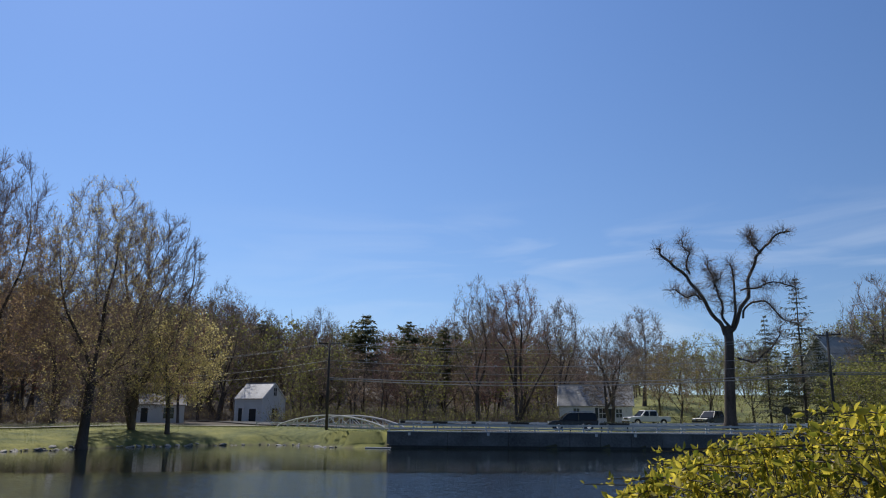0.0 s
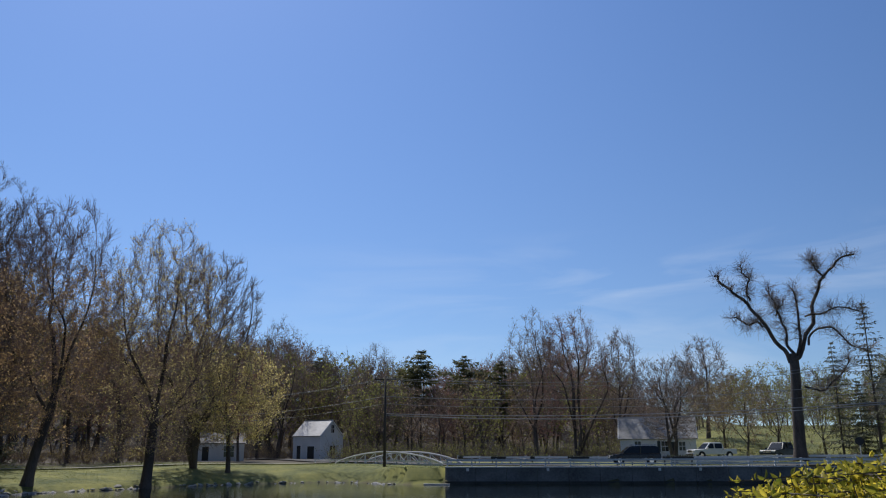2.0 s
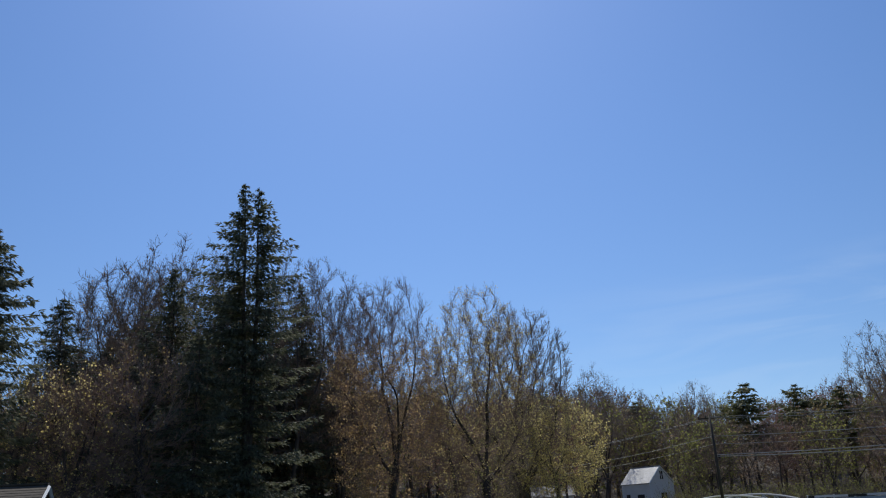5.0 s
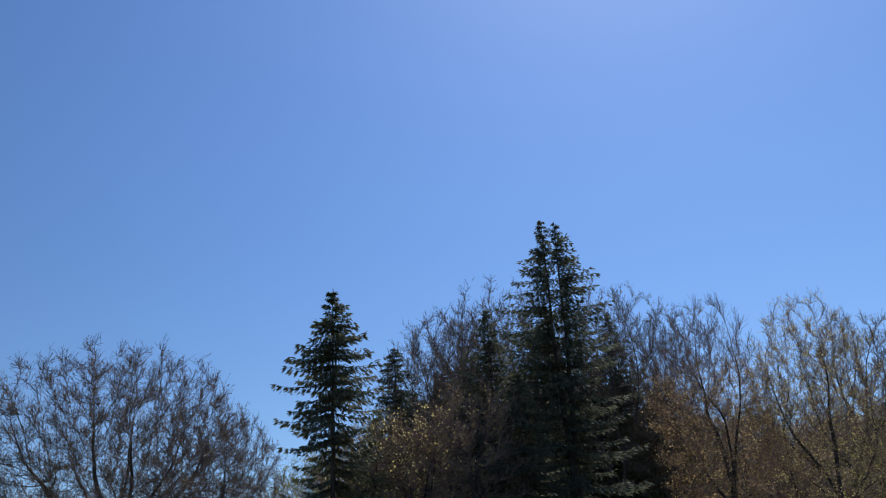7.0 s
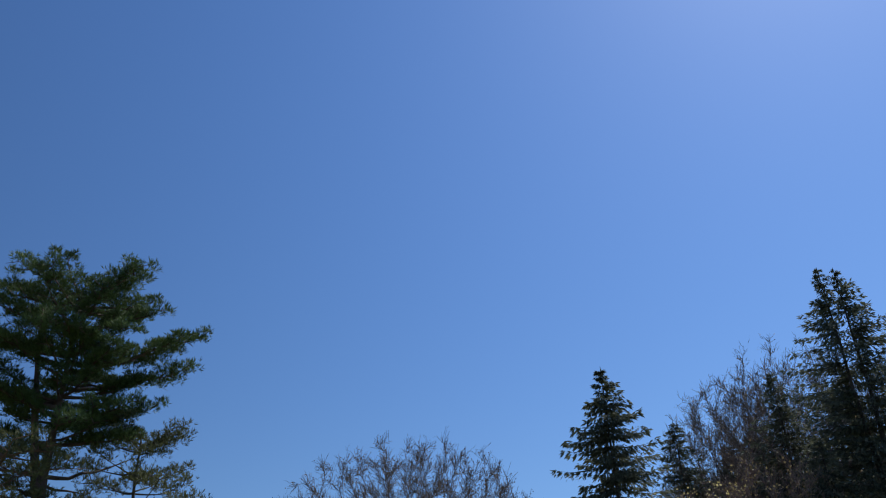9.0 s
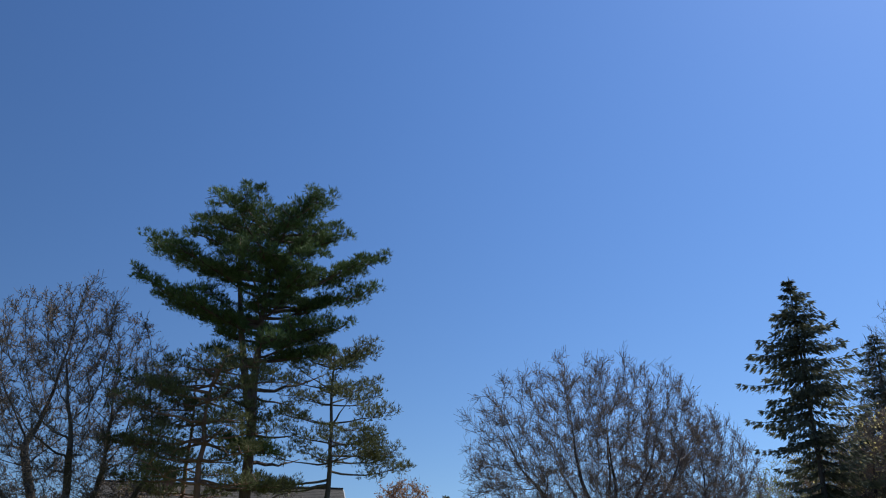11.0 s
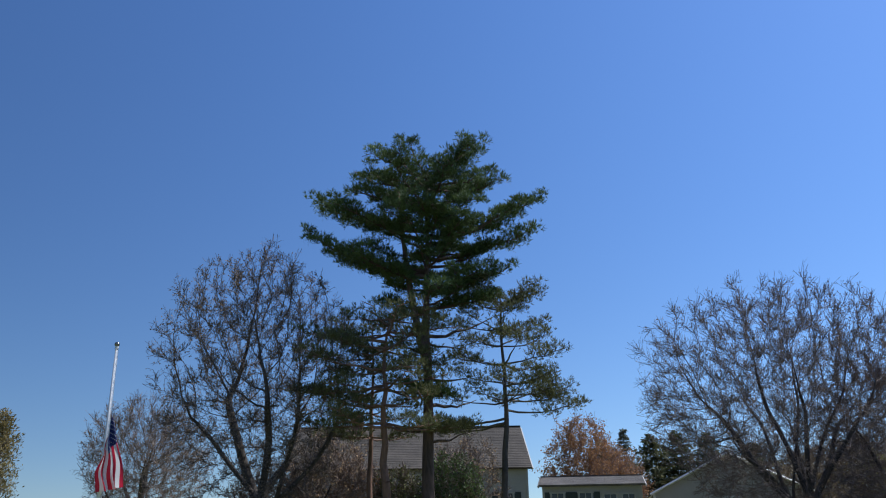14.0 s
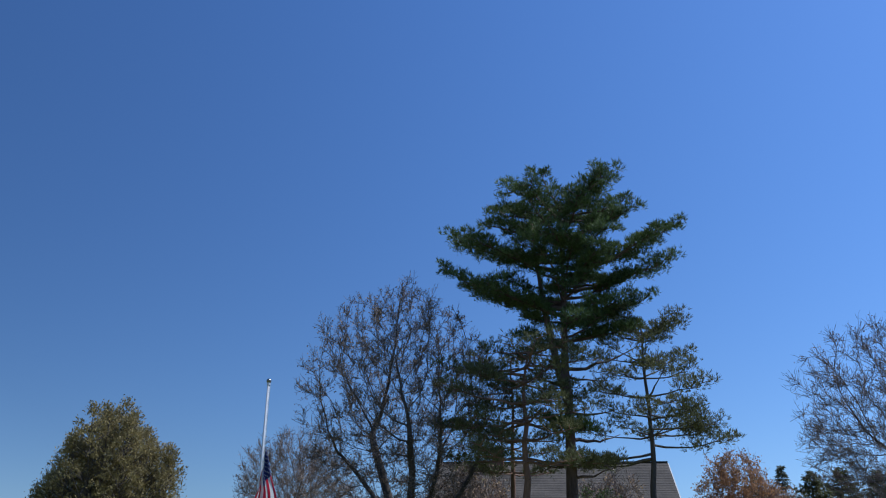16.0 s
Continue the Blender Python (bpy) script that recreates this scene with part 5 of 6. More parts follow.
def rail_run(name, label, line, height, rails, post_gap, mat, thick=0.09):
    """A fence of posts and rails along a line; line: function of x giving y, z, with x0, x1."""
    fx, x0, x1 = line
    root = thing(name, pose(0, 0, 0), label, "guard rail")
    xs = np.arange(x0, x1 + 0.1, post_gap)
    pm = Geo().box((0, 0, height / 2), (0.14, 0.14, height)).box((0, 0, height + 0.02), (0.18, 0.18, 0.05)).mesh("post", mat)
    for x in xs:
        y, z = fx(x)
        part("post", pm, mat, root, at=pose(x, y, z))
    for h, w in rails:
        for a, b in zip(xs[:-1], xs[1:]):
            (ya, za), (yb, zb) = fx(a), fx(b)
            lx = math.hypot(b - a, yb - ya)
            part("rail", Geo().box(((a + b) / 2, (ya + yb) / 2 - 0.1, (za + zb) / 2 + h), (lx - 0.01, thick, w), math.degrees(math.atan2(yb - ya, b - a))), mat, root)
    return root


rail_run("guard_rail", "white painted two-rail guard rail on top of the wall", (lambda x: (wall_y(x) + 0.25, 1.66), -5.2, 58), 0.72, ((0.62, 0.17), (0.26, 0.15)), 2.4, WORN_SHADED_WHITE)


def road_edge(offset):
    def fx(x):
        i = np.argsort(road_x)
        y = float(np.interp(x, road_x[i], road_y[i]))
        s = float(np.interp(x + 1, road_x[i], road_y[i])) - y
        return y + offset * math.sqrt(1 + s * s), max(float(ground_z(np.array(x), np.array(y + offset))), 1.6)
    return fx


rail_run("guard_rail", "white painted guard rail on the far side of the road", (road_edge(3.3), -5, 40), 0.95, ((0.82, 0.22), (0.42, 0.14)), 2.6, WHITE)
rail_run("guard_rail", "low white rail curving off along the lawn", (road_edge(-3.2), -24, -5.4), 0.5, ((0.4, 0.14),), 2.6, WHITE)

# planters hung on the far rail
for k, (az, ln) in enumerate([(0.1, 2.4), (5.6, 2.6), (12.0, 3.2), (-2.5, 2.2), (-7.0, 1.8), (2.9, 2.2), (20.4, 2.6), (8.6, 2.0)]):
    x = 88.0 * math.tan(radians(az))
    y, z = road_edge(3.05 if k < 3 else 3.6)(x)
    pr = thing("planter_box", pose(x, y, z + 0.62), "long dark planter box on the road rail", "planter", "planter boxes")
    b = Geo()
    b.box((0, 0, 0.14), (ln, 0.32, 0.28)).box((0, -0.17, 0.26), (ln + 0.04, 0.03, 0.06))
    part("box", b, DARK, pr)
    part("soil", Geo().box((0, 0, 0.285), (ln - 0.08, 0.24, 0.02)), SOIL, pr)
    for s in (-1, 1):
        part("bracket", Geo().box((s * (ln / 2 - 0.2), 0, -0.31), (0.1, 0.28, 0.62)), DARK, pr)
    rg = np.random.default_rng(600 + k)
    n = 160
    p = np.stack([rg.uniform(-ln / 2 + 0.1, ln / 2 - 0.1, n), rg.normal(0, 0.07, n), np.full(n, 0.28)], 1)
    d = unit(rg.normal(0, 0.5, (n, 3)) + np.array([0, 0, 1.0]))
    pg = Geo()
    pg.blades(p, d, unit(np.cross(d, rg.normal(0, 1, (n, 3)))), rg.uniform(0.1, 0.3, n), np.full(n, 0.06))
    part("planting", pg, NEEDLE_DARK, pr)


# the white footbridge trusses beside the road
def truss(x0, y0, x1, y1, z, rise, name_label):
    ln = math.hypot(x1 - x0, y1 - y0)
    root = thing("bridge_truss", pose(x0, y0, z, 0, 0, math.degrees(math.atan2(y1 - y0, x1 - x0))), name_label, "bridge truss", "bridge trusses")
    n = 10
    t = np.linspace(0, 1, n + 1)
    top = np.stack([t * ln, 0 * t, 0.15 + rise * np.sin(np.pi * t) ** 0.75], 1)
    bot = np.stack([t * ln, 0 * t, 0.12 + 0 * t], 1)
    g = Geo()
    tt = np.linspace(0, 1, 41)
    arc = np.stack([tt * ln, 0 * tt, 0.15 + rise * np.sin(np.pi * tt) ** 0.75], 1)
    g.segments(arc[:-1], arc[1:], np.full(40, 0.11), np.full(40, 0.11), 6)
    # the lattice lies in shade, put into its colour by the greyer white
    part("top_chord", g, WORN_SHADED_WHITE, root)
    part("bottom_chord", Geo().box((ln / 2, 0, 0.1), (ln, 0.16, 0.2)), WORN_SHADED_WHITE, root)
    for i in range(1, n):
        part("vertical", Geo().box((bot[i][0], 0, (bot[i][2] + top[i][2]) / 2), (0.12, 0.1, top[i][2] - bot[i][2])), WORN_SHADED_WHITE, root)
    for i in range(1, n - 1):
        a, b = (bot[i], top[i + 1]) if i < n / 2 else (top[i], bot[i + 1])
        part("diagonal", Geo().tube(a, b, 0.055, 0.055, 6), WORN_SHADED_WHITE, root)
    return root


truss(-20.4, 101.0, -6.3, 90.0, 1.62, 1.35, "white steel bow-shaped truss of a small bridge")
truss(-17.6, 105.2, -4.4, 95.0, 1.62, 1.35, "white steel bow-shaped truss of a small bridge")


# ---- power line ----
def utility_pole(az, r, el, arm_turn):
    m = at(az, r, arm_turn)
    h = height_to(az, r, el)
    root = thing("utility_pole", m, "tall weathered wooden utility pole with a crossarm", "utility pole", "utility poles")
    part("pole", Geo().tube((0, 0, -0.5), (0, 0, h), 0.17, 0.11, 12), POLE_WOOD, root, smooth=True)
    part("crossarm", Geo().box((0, 0.16, h - 0.35), (2.4, 0.1, 0.13)), POLE_WOOD, root)
    for s in (-1, 1):
        part("brace", Geo().tube((s * 0.75, 0.16, h - 0.42), (0, 0.14, h - 1.0), 0.02, 0.02, 6), ALUMINIUM, root)
    for x in (-1.1, -0.4, 0.4, 1.1):
        part("insulator", Geo().tube((x, 0.16, h - 0.28), (x, 0.16, h - 0.1), 0.05, 0.035, 8), DARK, root)
    part("transformer", Geo().tube((0.3, 0, h - 4.4), (0.3, 0, h - 4.1), 0.1, 0.1, 10), DARK, root)
    return m, h


def wire(p0, p1, sag, r, label):
    t = np.linspace(0, 1, 40)[:, None]
    p = np.array(p0) * (1 - t) + np.array(p1) * t
    p[:, 2] -= (4 * sag * t * (1 - t))[:, 0]
    way = unit(np.gradient(p, axis=0))
    u = unit(np.cross(way, np.array([0, 0, 1.0])))
    w = np.cross(u, way)
    ang = np.arange(5) * 2 * np.pi / 5
    ring = p[:, None] + r * (u[:, None] * np.cos(ang)[None, :, None] + w[:, None] * np.sin(ang)[None, :, None])
    i, j = np.meshgrid(np.arange(39), np.arange(5), indexing="ij")
    g = Geo()
    g.add(ring.reshape(-1, 3), np.stack([i * 5 + j, i * 5 + (j + 1) % 5, (i + 1) * 5 + (j + 1) % 5, (i + 1) * 5 + j], -1).reshape(-1, 4))
    tagged(part("power_cable", g, WIRE), label, "cable", "overhead cables")


mA, hA = utility_pole(-8.0, 89, 5.3, 10)
mB, hB = utility_pole(25.7, 88, 5.65, -30)
pA, pB = mA.translation, mB.translation
for (dz, sag, r) in ((-0.2, 1.2, 0.02), (-0.3, 1.5, 0.02), (-2.2, 1.0, 0.03), (-3.0, 1.0, 0.022), (-4.1, 0.7, 0.045), (-4.25, 0.9, 0.05)):
    a = (pA.x, pA.y, pA.z + hA + dz)
    b = (pB.x, pB.y, pB.z + hB + dz)
    wire(a, b, sag, r, "thick grey overhead cable" if r > 0.035 else "thin overhead power wire")
    c = (pB.x + 38, pB.y - 8, b[2] + 1.6)
    wire(b, c, 0.5, r, "thick grey overhead cable" if r > 0.035 else "thin overhead power wire")
    e = (pA.x - 36, pA.y + 22, a[2] - 0.8)
    if r < 0.035:
        wire(a, e, 0.9, r, "thick grey overhead cable" if r > 0.035 else "thin overhead power wire")


# ---- buildings ----
def house(name, label, m, w, d, eave, ridge, wall_mat, roof_mat, over=0.25, windows=(), doors=(), siding=0.16, chimney=None, trim=None):
    """A gabled building; x along the ridge (width w), front at -y (depth d). windows, doors: (side, offset, sill, width, height)."""
    root = thing(name, m, label, "house")
    trim = trim or WHITE
    walls = Geo()
    walls.box((0, 0, eave / 2 - 0.2), (w, d, eave + 0.4))
    for sx in (-1, 1):
        x0, x1 = sx * w / 2, sx * (w / 2 - 0.2)
        walls.add([(x0, -d / 2, eave), (x0, d / 2, eave), (x0, 0, ridge), (x1, -d / 2, eave), (x1, d / 2, eave), (x1, 0, ridge)],
                  [(0, 1, 2, 2), (3, 5, 4, 4), (0, 2, 5, 3), (1, 4, 5, 2)][2:])
        walls.f.append(np.array([[0, 1, 2], [5, 4, 3]]) + walls.n - 6)
    body = part("wall", walls, wall_mat, root)
    slats = Geo()
    z = 0.15
    while z < eave - 0.05:
        for sy in (-1, 1):
            slats.box((0, sy * (d / 2 + 0.012), z), (w + 0.03, 0.024, siding * 0.88))
        for sx in (-1, 1):
            slats.box((sx * (w / 2 + 0.012), 0, z), (0.024, d + 0.03, siding * 0.88))
        z += siding
    while z < ridge - 0.2:
        half = d / 2 * (ridge - z) / (ridge - eave) - 0.08
        for sx in (-1, 1):
            if half > 0.1:
                slats.box((sx * (w / 2 + 0.012), 0, z), (0.024, 2 * half, siding * 0.88))
        z += siding
    tagged(part("siding", slats, wall_mat, root), kind="stuff")
    pitch = math.atan2(ridge - eave, d / 2)
    run = math.hypot(ridge - eave, d / 2) + over
    for sy in (-1, 1):
        slab = Geo()
        rows = int(run / 0.22)
        for i in range(rows):
            f0, f1 = i * run / rows, (i + 1) * run / rows
            lift = 0.10
            pts = []
            for x in (-w / 2 - over, w / 2 + over):
                for f, up in ((f0, lift), (f1, lift + 0.012)):
                    y = f * math.cos(pitch)
                    zz = ridge - f * math.sin(pitch)
                    pts += [(x, sy * y + sy * math.sin(pitch) * up, zz + math.cos(pitch) * up), (x, sy * y, zz)]
            slab.add(pts, [(0, 4, 6, 2), (1, 3, 7, 5), (0, 2, 3, 1), (4, 5, 7, 6), (2, 6, 7, 3), (0, 1, 5, 4)])
        under = Geo()
        y1, z1 = run * math.cos(pitch), ridge - run * math.sin(pitch)
        ox, n1, n2 = w / 2 + over - 0.02, math.sin(pitch) * 0.06, math.cos(pitch) * 0.06
        under.add([(-ox, 0, ridge - 0.02), (ox, 0, ridge - 0.02), (ox, sy * y1, z1 - 0.02), (-ox, sy * y1, z1 - 0.02), (-ox, sy * n1, ridge + n2), (ox, sy * n1, ridge + n2), (ox, sy * (y1 + n1), z1 + n2), (-ox, sy * (y1 + n1), z1 + n2)],
                  [(0, 1, 2, 3), (4, 7, 6, 5), (0, 4, 5, 1), (1, 5, 6, 2), (2, 6, 7, 3), (3, 7, 4, 0)])
        roof = part("roof", under, roof_mat, root)
        tagged(part("shingling", slab, roof_mat, roof), kind="stuff")
    part("ridge_cap", Geo().box((0, 0, ridge + 0.13), (w + 2 * over, 0.28, 0.06)), roof_mat, root)
    for sx in (-1, 1):
        for sy in (-1, 1):
            part("corner_board", Geo().box((sx * (w / 2 + 0.02), sy * (d / 2 + 0.02), eave / 2 - 0.1), (0.14, 0.14, eave)), trim, root)
            tb = Geo()
            a = (sx * (w / 2 + over), sy * (d / 2 + over * math.cos(pitch)), eave - over * math.sin(pitch))
            b = (sx * (w / 2 + over), 0, ridge)
            tb.tube(a, b, 0.09, 0.09, 4)
            part("barge_board", tb, trim, root)

    def opening(kind, side, off, sill, ww, hh, shutters=False):
        if side in ("front", "back"):
            s = -1 if side == "front" else 1
            mm = pose(off, s * (d / 2 + 0.03), sill, 0, 0, 0 if s < 0 else 180)
        else:
            s = -1 if side == "left" else 1
            mm = pose(s * (w / 2 + 0.03), off, sill, 0, 0, 90 if s > 0 else -90)
        fr = Geo()
        for x in (-ww / 2, ww / 2):
            fr.box((x, -0.02, hh / 2), (0.11, 0.08, hh + 0.1))
        for z in (0, hh):
            fr.box((0, -0.02, z), (ww + 0.22, 0.09, 0.11))
        o = part(kind, fr, trim, root, at=mm)
        if kind == "window":
            part("pane", Geo().box((0, 0.0, hh / 2), (ww, 0.03, hh)), GLASS, o)
            part("muntin", Geo().box((0, -0.025, hh / 2), (ww, 0.03, 0.06)).box((0, -0.03, hh / 2), (0.05, 0.03, hh)), trim, o)
        else:
            part("door_leaf", Geo().box((0, 0.0, hh / 2), (ww, 0.05, hh)), DARK, o)
        if shutters:
            for x in (-1, 1):
                part("shutter", Geo().box((x * (ww / 2 + 0.28), -0.03, hh / 2), (0.4, 0.05, hh + 0.05)), SHUTTER, o)

    for wdw in windows:
        opening("window", *wdw)
    for dr in doors:
        opening("door", *dr)
    if chimney:
        cx, cy, top = chimney
        ch = part("chimney", Geo().box((cx, cy, (ridge + top) / 2 - 0.6), (0.75, 0.75, top - ridge + 1.6)), BRICK, root)
        part("chimney_cap", Geo().box((cx, cy, top + 0.24), (0.9, 0.9, 0.12)), BRICK, ch)
    return root


bx, by = pol(-12.6, 128)
house("barn", "small white clapboard barn with a pale metal roof", pose(bx, by, 1.98, 0, 0, -30), 5.4, 5.0, 3.65, 5.9, WHITE, METAL_ROOF, 0.2,
      windows=(("right", 0.2, 4.0, 0.8, 1.3), ("right", 0.3, 0.5, 1.4, 1.7)), doors=(("front", -1.6, 0, 0.9, 2.2), ("front", 0.9, 0, 1.5, 2.1)))
cx_, cy_ = pol(10.7, 116)
house("cottage", "low white cottage with a sunlit grey shingle roof", pose(cx_, cy_, 2.3, 0, 0, -10.5), 9.6, 7.0, 2.5, 5.3, WHITE, SHINGLE, 0.3,
      windows=(("front", 0.9, 0.7, 1.0, 1.4, True), ("front", 3.1, 0.8, 0.9, 1.2), ("front", -2.6, 0.9, 0.9, 1.2)), doors=(("front", 2.0, 0.05, 0.9, 2.0),))
hx, hy = pol(-19.2, 122)
house("cabin", "low white outbuilding half hidden behind trunks", pose(hx, hy, 2.0, 0, 0, 24), 6.4, 5.0, 2.5, 4.0, WHITE, SHINGLE, 0.25,
      windows=(("front", 1.2, 0.5, 1.5, 1.6),), doors=(("front", -2.0, 0, 1.0, 2.0),))
wx2, wy2 = pol(26.3, 150)
house("farmhouse", "pale two-storey house on the hill behind trees", pose(wx2, wy2, 6.9, 0, 0, 25), 9, 7, 5.4, 9.8, SIDING, SHINGLE, 0.35,
      windows=(("front", -3, 3.3, 0.9, 1.5), ("front", 0, 3.3, 0.9, 1.5), ("front", 3, 3.3, 0.9, 1.5), ("front", -3, 0.8, 0.9, 1.5), ("front", 3, 0.8, 0.9, 1.5), ("left", 0, 6.0, 0.8, 1.1), ("left", -2, 3.3, 0.9, 1.5), ("left", 2, 3.3, 0.9, 1.5)),
      doors=(("front", 0, 0, 1.0, 2.1),))
mx, my = pol(-95.3, 56)
gz = float(ground_z(np.array(mx), np.array(my)))
house("main_house", "cream house with a broad tan shingle roof behind the pines", pose(mx, my, gz, 0, 0, 95.3), 14.6, 9.0, 5.94 - gz, 8.75 - gz, SIDING, SHINGLE_TAN, 0.35, trim=SIDING,
      windows=(("front", 3.6, 1.3, 0.85, 1.6, True), ("front", 6.0, 1.3, 0.85, 1.6, True), ("front", -4, 0.75, 0.9, 1.5, True)), doors=(("front", -1.0, 0, 1.0, 2.1),), chimney=(-3.6, -0.6, 9.5 - gz))
wx3, wy3 = pol(-83.0, 54.5)
house("house_wing", "low cream wing with a brown-grey roof and dark shutters", pose(wx3, wy3, gz, 0, 0, 83.0), 5.9, 5.0, 4.72 - gz, 5.25 - gz, SIDING, SHINGLE_BROWN, 0.3, trim=SIDING,
      windows=(("front", -2.1, 1.35, 0.8, 1.5, True), ("front", -0.4, 1.35, 0.8, 1.5, True), ("front", 1.1, 1.35, 0.8, 1.4), ("front", 2.2, 1.35, 0.8, 1.4)))
nx, ny = pol(-56.0, 40)
house("shed", "low shed with a tan shingle roof at the yard's edge", pose(nx, ny, gz, 0, 0, 40), 6.0, 5.0, 2.2, 4.75 - gz + 0.3, SIDING, SHINGLE_TAN, 0.3)
gx, gy = pol(-74.5, 60)
house("garage", "pale gabled garage behind bare branches", pose(gx, gy, gz, 0, 0, -10), 8.0, 9.5, 3.5 - gz + 0.8, 6.65 - gz, SIDING, SHINGLE_BROWN, 0.3, windows=(("right", 0, 1.2, 0.9, 1.3),))


# ---- vehicles ----
def wheel(root, x, y, r=0.38):
    w = part("wheel", Geo().tube((0, -0.12, 0), (0, 0.12, 0), r, r, 20), RUBBER, root, at=pose(x, y, r))
    part("rim", Geo().tube((0, -0.135, 0), (0, 0.135, 0), r * 0.6, r * 0.6, 12), CHROME, w)


def shell(profile, width, inset):
    """A body from a side outline (x, z), narrower at the top by inset."""
    g = Geo()
    top = max(z for _, z in profile)
    low = min(z for _, z in profile)
    n = len(profile)
    pts = []
    for s in (-1, 1):
        for x, z in profile:
            k = (z - low) / (top - low)
            pts.append((x, s * (width / 2 - inset * k * k), z))
    g.add(pts, [(i, (i + 1) % n, (i + 1) % n + n, i + n) for i in range(n)])
    g.f.append(np.array([list(range(n))[::-1]]))
    g.f.append(np.array([list(range(n, 2 * n))]))
    return g


def vehicle(name, label, category, m, paint, profile, cabin, width, axles, lamps, rack=False, bed=None):
    root = thing(name, m, label, category)
    body = part("body", shell(profile, width, 0.06), paint, root)
    bv = body.modifiers.new("edges", "BEVEL")
    bv.width, bv.segments, bv.limit_method = 0.05, 2, "ANGLE"
    cab = part("cabin", shell(cabin, width - 0.12, 0.22), paint, root)
    bv = cab.modifiers.new("edges", "BEVEL")
    bv.width, bv.segments, bv.limit_method = 0.05, 2, "ANGLE"
    zc = [z for _, z in cabin]
    lo, hi = min(zc), max(zc)
    xs = [x for x, z in cabin if z > hi - 0.15]
    xl = [x for x, z in cabin if z < lo + 0.1]
    for s in (-1, 1):
        gl = Geo()
        y0, y1 = s * (width / 2 - 0.05), s * (width / 2 - 0.245)
        x0, x1, x2, x3 = min(xl) + 0.2, max(xl) - 0.25, max(xs) - 0.05, min(xs) + 0.08
        za, zb = lo + 0.08, hi - 0.12
        gl.add([(x0, y0, za), (x1, y0, za), (x2, y1 + s * 0.02, zb), (x3, y1 + s * 0.02, zb), (x0, y0 - s * 0.03, za), (x1, y0 - s * 0.03, za), (x2, y1 - s * 0.02, zb), (x3, y1 - s * 0.02, zb)],
               [(0, 1, 2, 3), (7, 6, 5, 4), (0, 4, 5, 1), (1, 5, 6, 2), (2, 6, 7, 3), (3, 7, 4, 0)])
        part("side_window", gl, GLASS, root)
        part("pillar", Geo().box(((x0 + x1) / 2, s * (width / 2 - 0.13), (za + zb) / 2), (0.1, 0.16, zb - za)), paint, root)
        part("mirror", Geo().box((min(xl) + 0.25, s * (width / 2 + 0.1), lo + 0.12), (0.12, 0.2, 0.15)), paint, root)
        part("headlight", Geo().box((min(x for x, _ in profile) + 0.04, s * (width / 2 - 0.3), lamps), (0.12, 0.4, 0.16)), LAMP_CLEAR, root)
        for ax in axles:
            part("wheel_arch", Geo().tube((ax, s * (width / 2 - 0.03), 0.4), (ax, s * (width / 2 + 0.008), 0.4), 0.46, 0.46, 18), DARK, root)
            wheel(root, ax, s * (width / 2 - 0.1))
        if rack:
            part("roof_rail", Geo().tube((min(xs) + 0.2, s * (width / 2 - 0.35), hi + 0.08), (max(xs) - 0.2, s * (width / 2 - 0.35), hi + 0.08), 0.025, 0.025, 6), CHROME, root)
    wsx0, wsx1 = min(xl), min(xs)
    ws = Geo()
    ws.add([(wsx0 - 0.02, -width / 2 + 0.2, lo + 0.06), (wsx0 - 0.02, width / 2 - 0.2, lo + 0.06), (wsx1 - 0.05, width / 2 - 0.38, hi - 0.08), (wsx1 - 0.05, -width / 2 + 0.38, hi - 0.08),
            (wsx0 + 0.03, -width / 2 + 0.2, lo + 0.06), (wsx0 + 0.03, width / 2 - 0.2, lo + 0.06), (wsx1, width / 2 - 0.38, hi - 0.08), (wsx1, -width / 2 + 0.38, hi - 0.08)],
           [(0, 3, 2, 1), (4, 5, 6, 7), (0, 1, 5, 4), (1, 2, 6, 5), (2, 3, 7, 6), (3, 0, 4, 7)])
    part("windscreen", ws, GLASS, root)
    fx = min(x for x, _ in profile)
    part("grille", Geo().box((fx - 0.01, 0, lamps - 0.02), (0.06, width - 1.1, 0.26)), CHROME, root)
    part("bumper", Geo().box((fx + 0.0, 0, 0.48), (0.18, width - 0.1, 0.2)), CHROME if bed else paint, root)
    if bed:
        part("bed_floor", Geo().box(((bed[0] + bed[1]) / 2, 0, bed[2]), (bed[1] - bed[0], width - 0.3, 0.06)), DARK, root)
    return root


TRUCK = [(-2.85, 0.45), (2.85, 0.5), (2.88, 1.12), (-0.9, 1.14), (-1.3, 1.12), (-2.75, 1.02), (-2.88, 0.85)]
CAB = [(-1.35, 1.10), (1.15, 1.10), (1.05, 1.80), (0.85, 1.88), (-0.45, 1.88), (-0.65, 1.82)]
VAN = [(-2.55, 0.36), (2.5, 0.38), (2.55, 1.02), (-1.2, 1.04), (-2.3, 0.92), (-2.58, 0.75)]
VAN_CAB = [(-1.45, 1.0), (2.5, 1.0), (2.32, 1.70), (2.0, 1.82), (-0.3, 1.80), (-0.6, 1.72)]


def placed(az, r, z, rz):
    x, y = pol(az, r)
    return pose(x, y, z, 0, 0, rz)


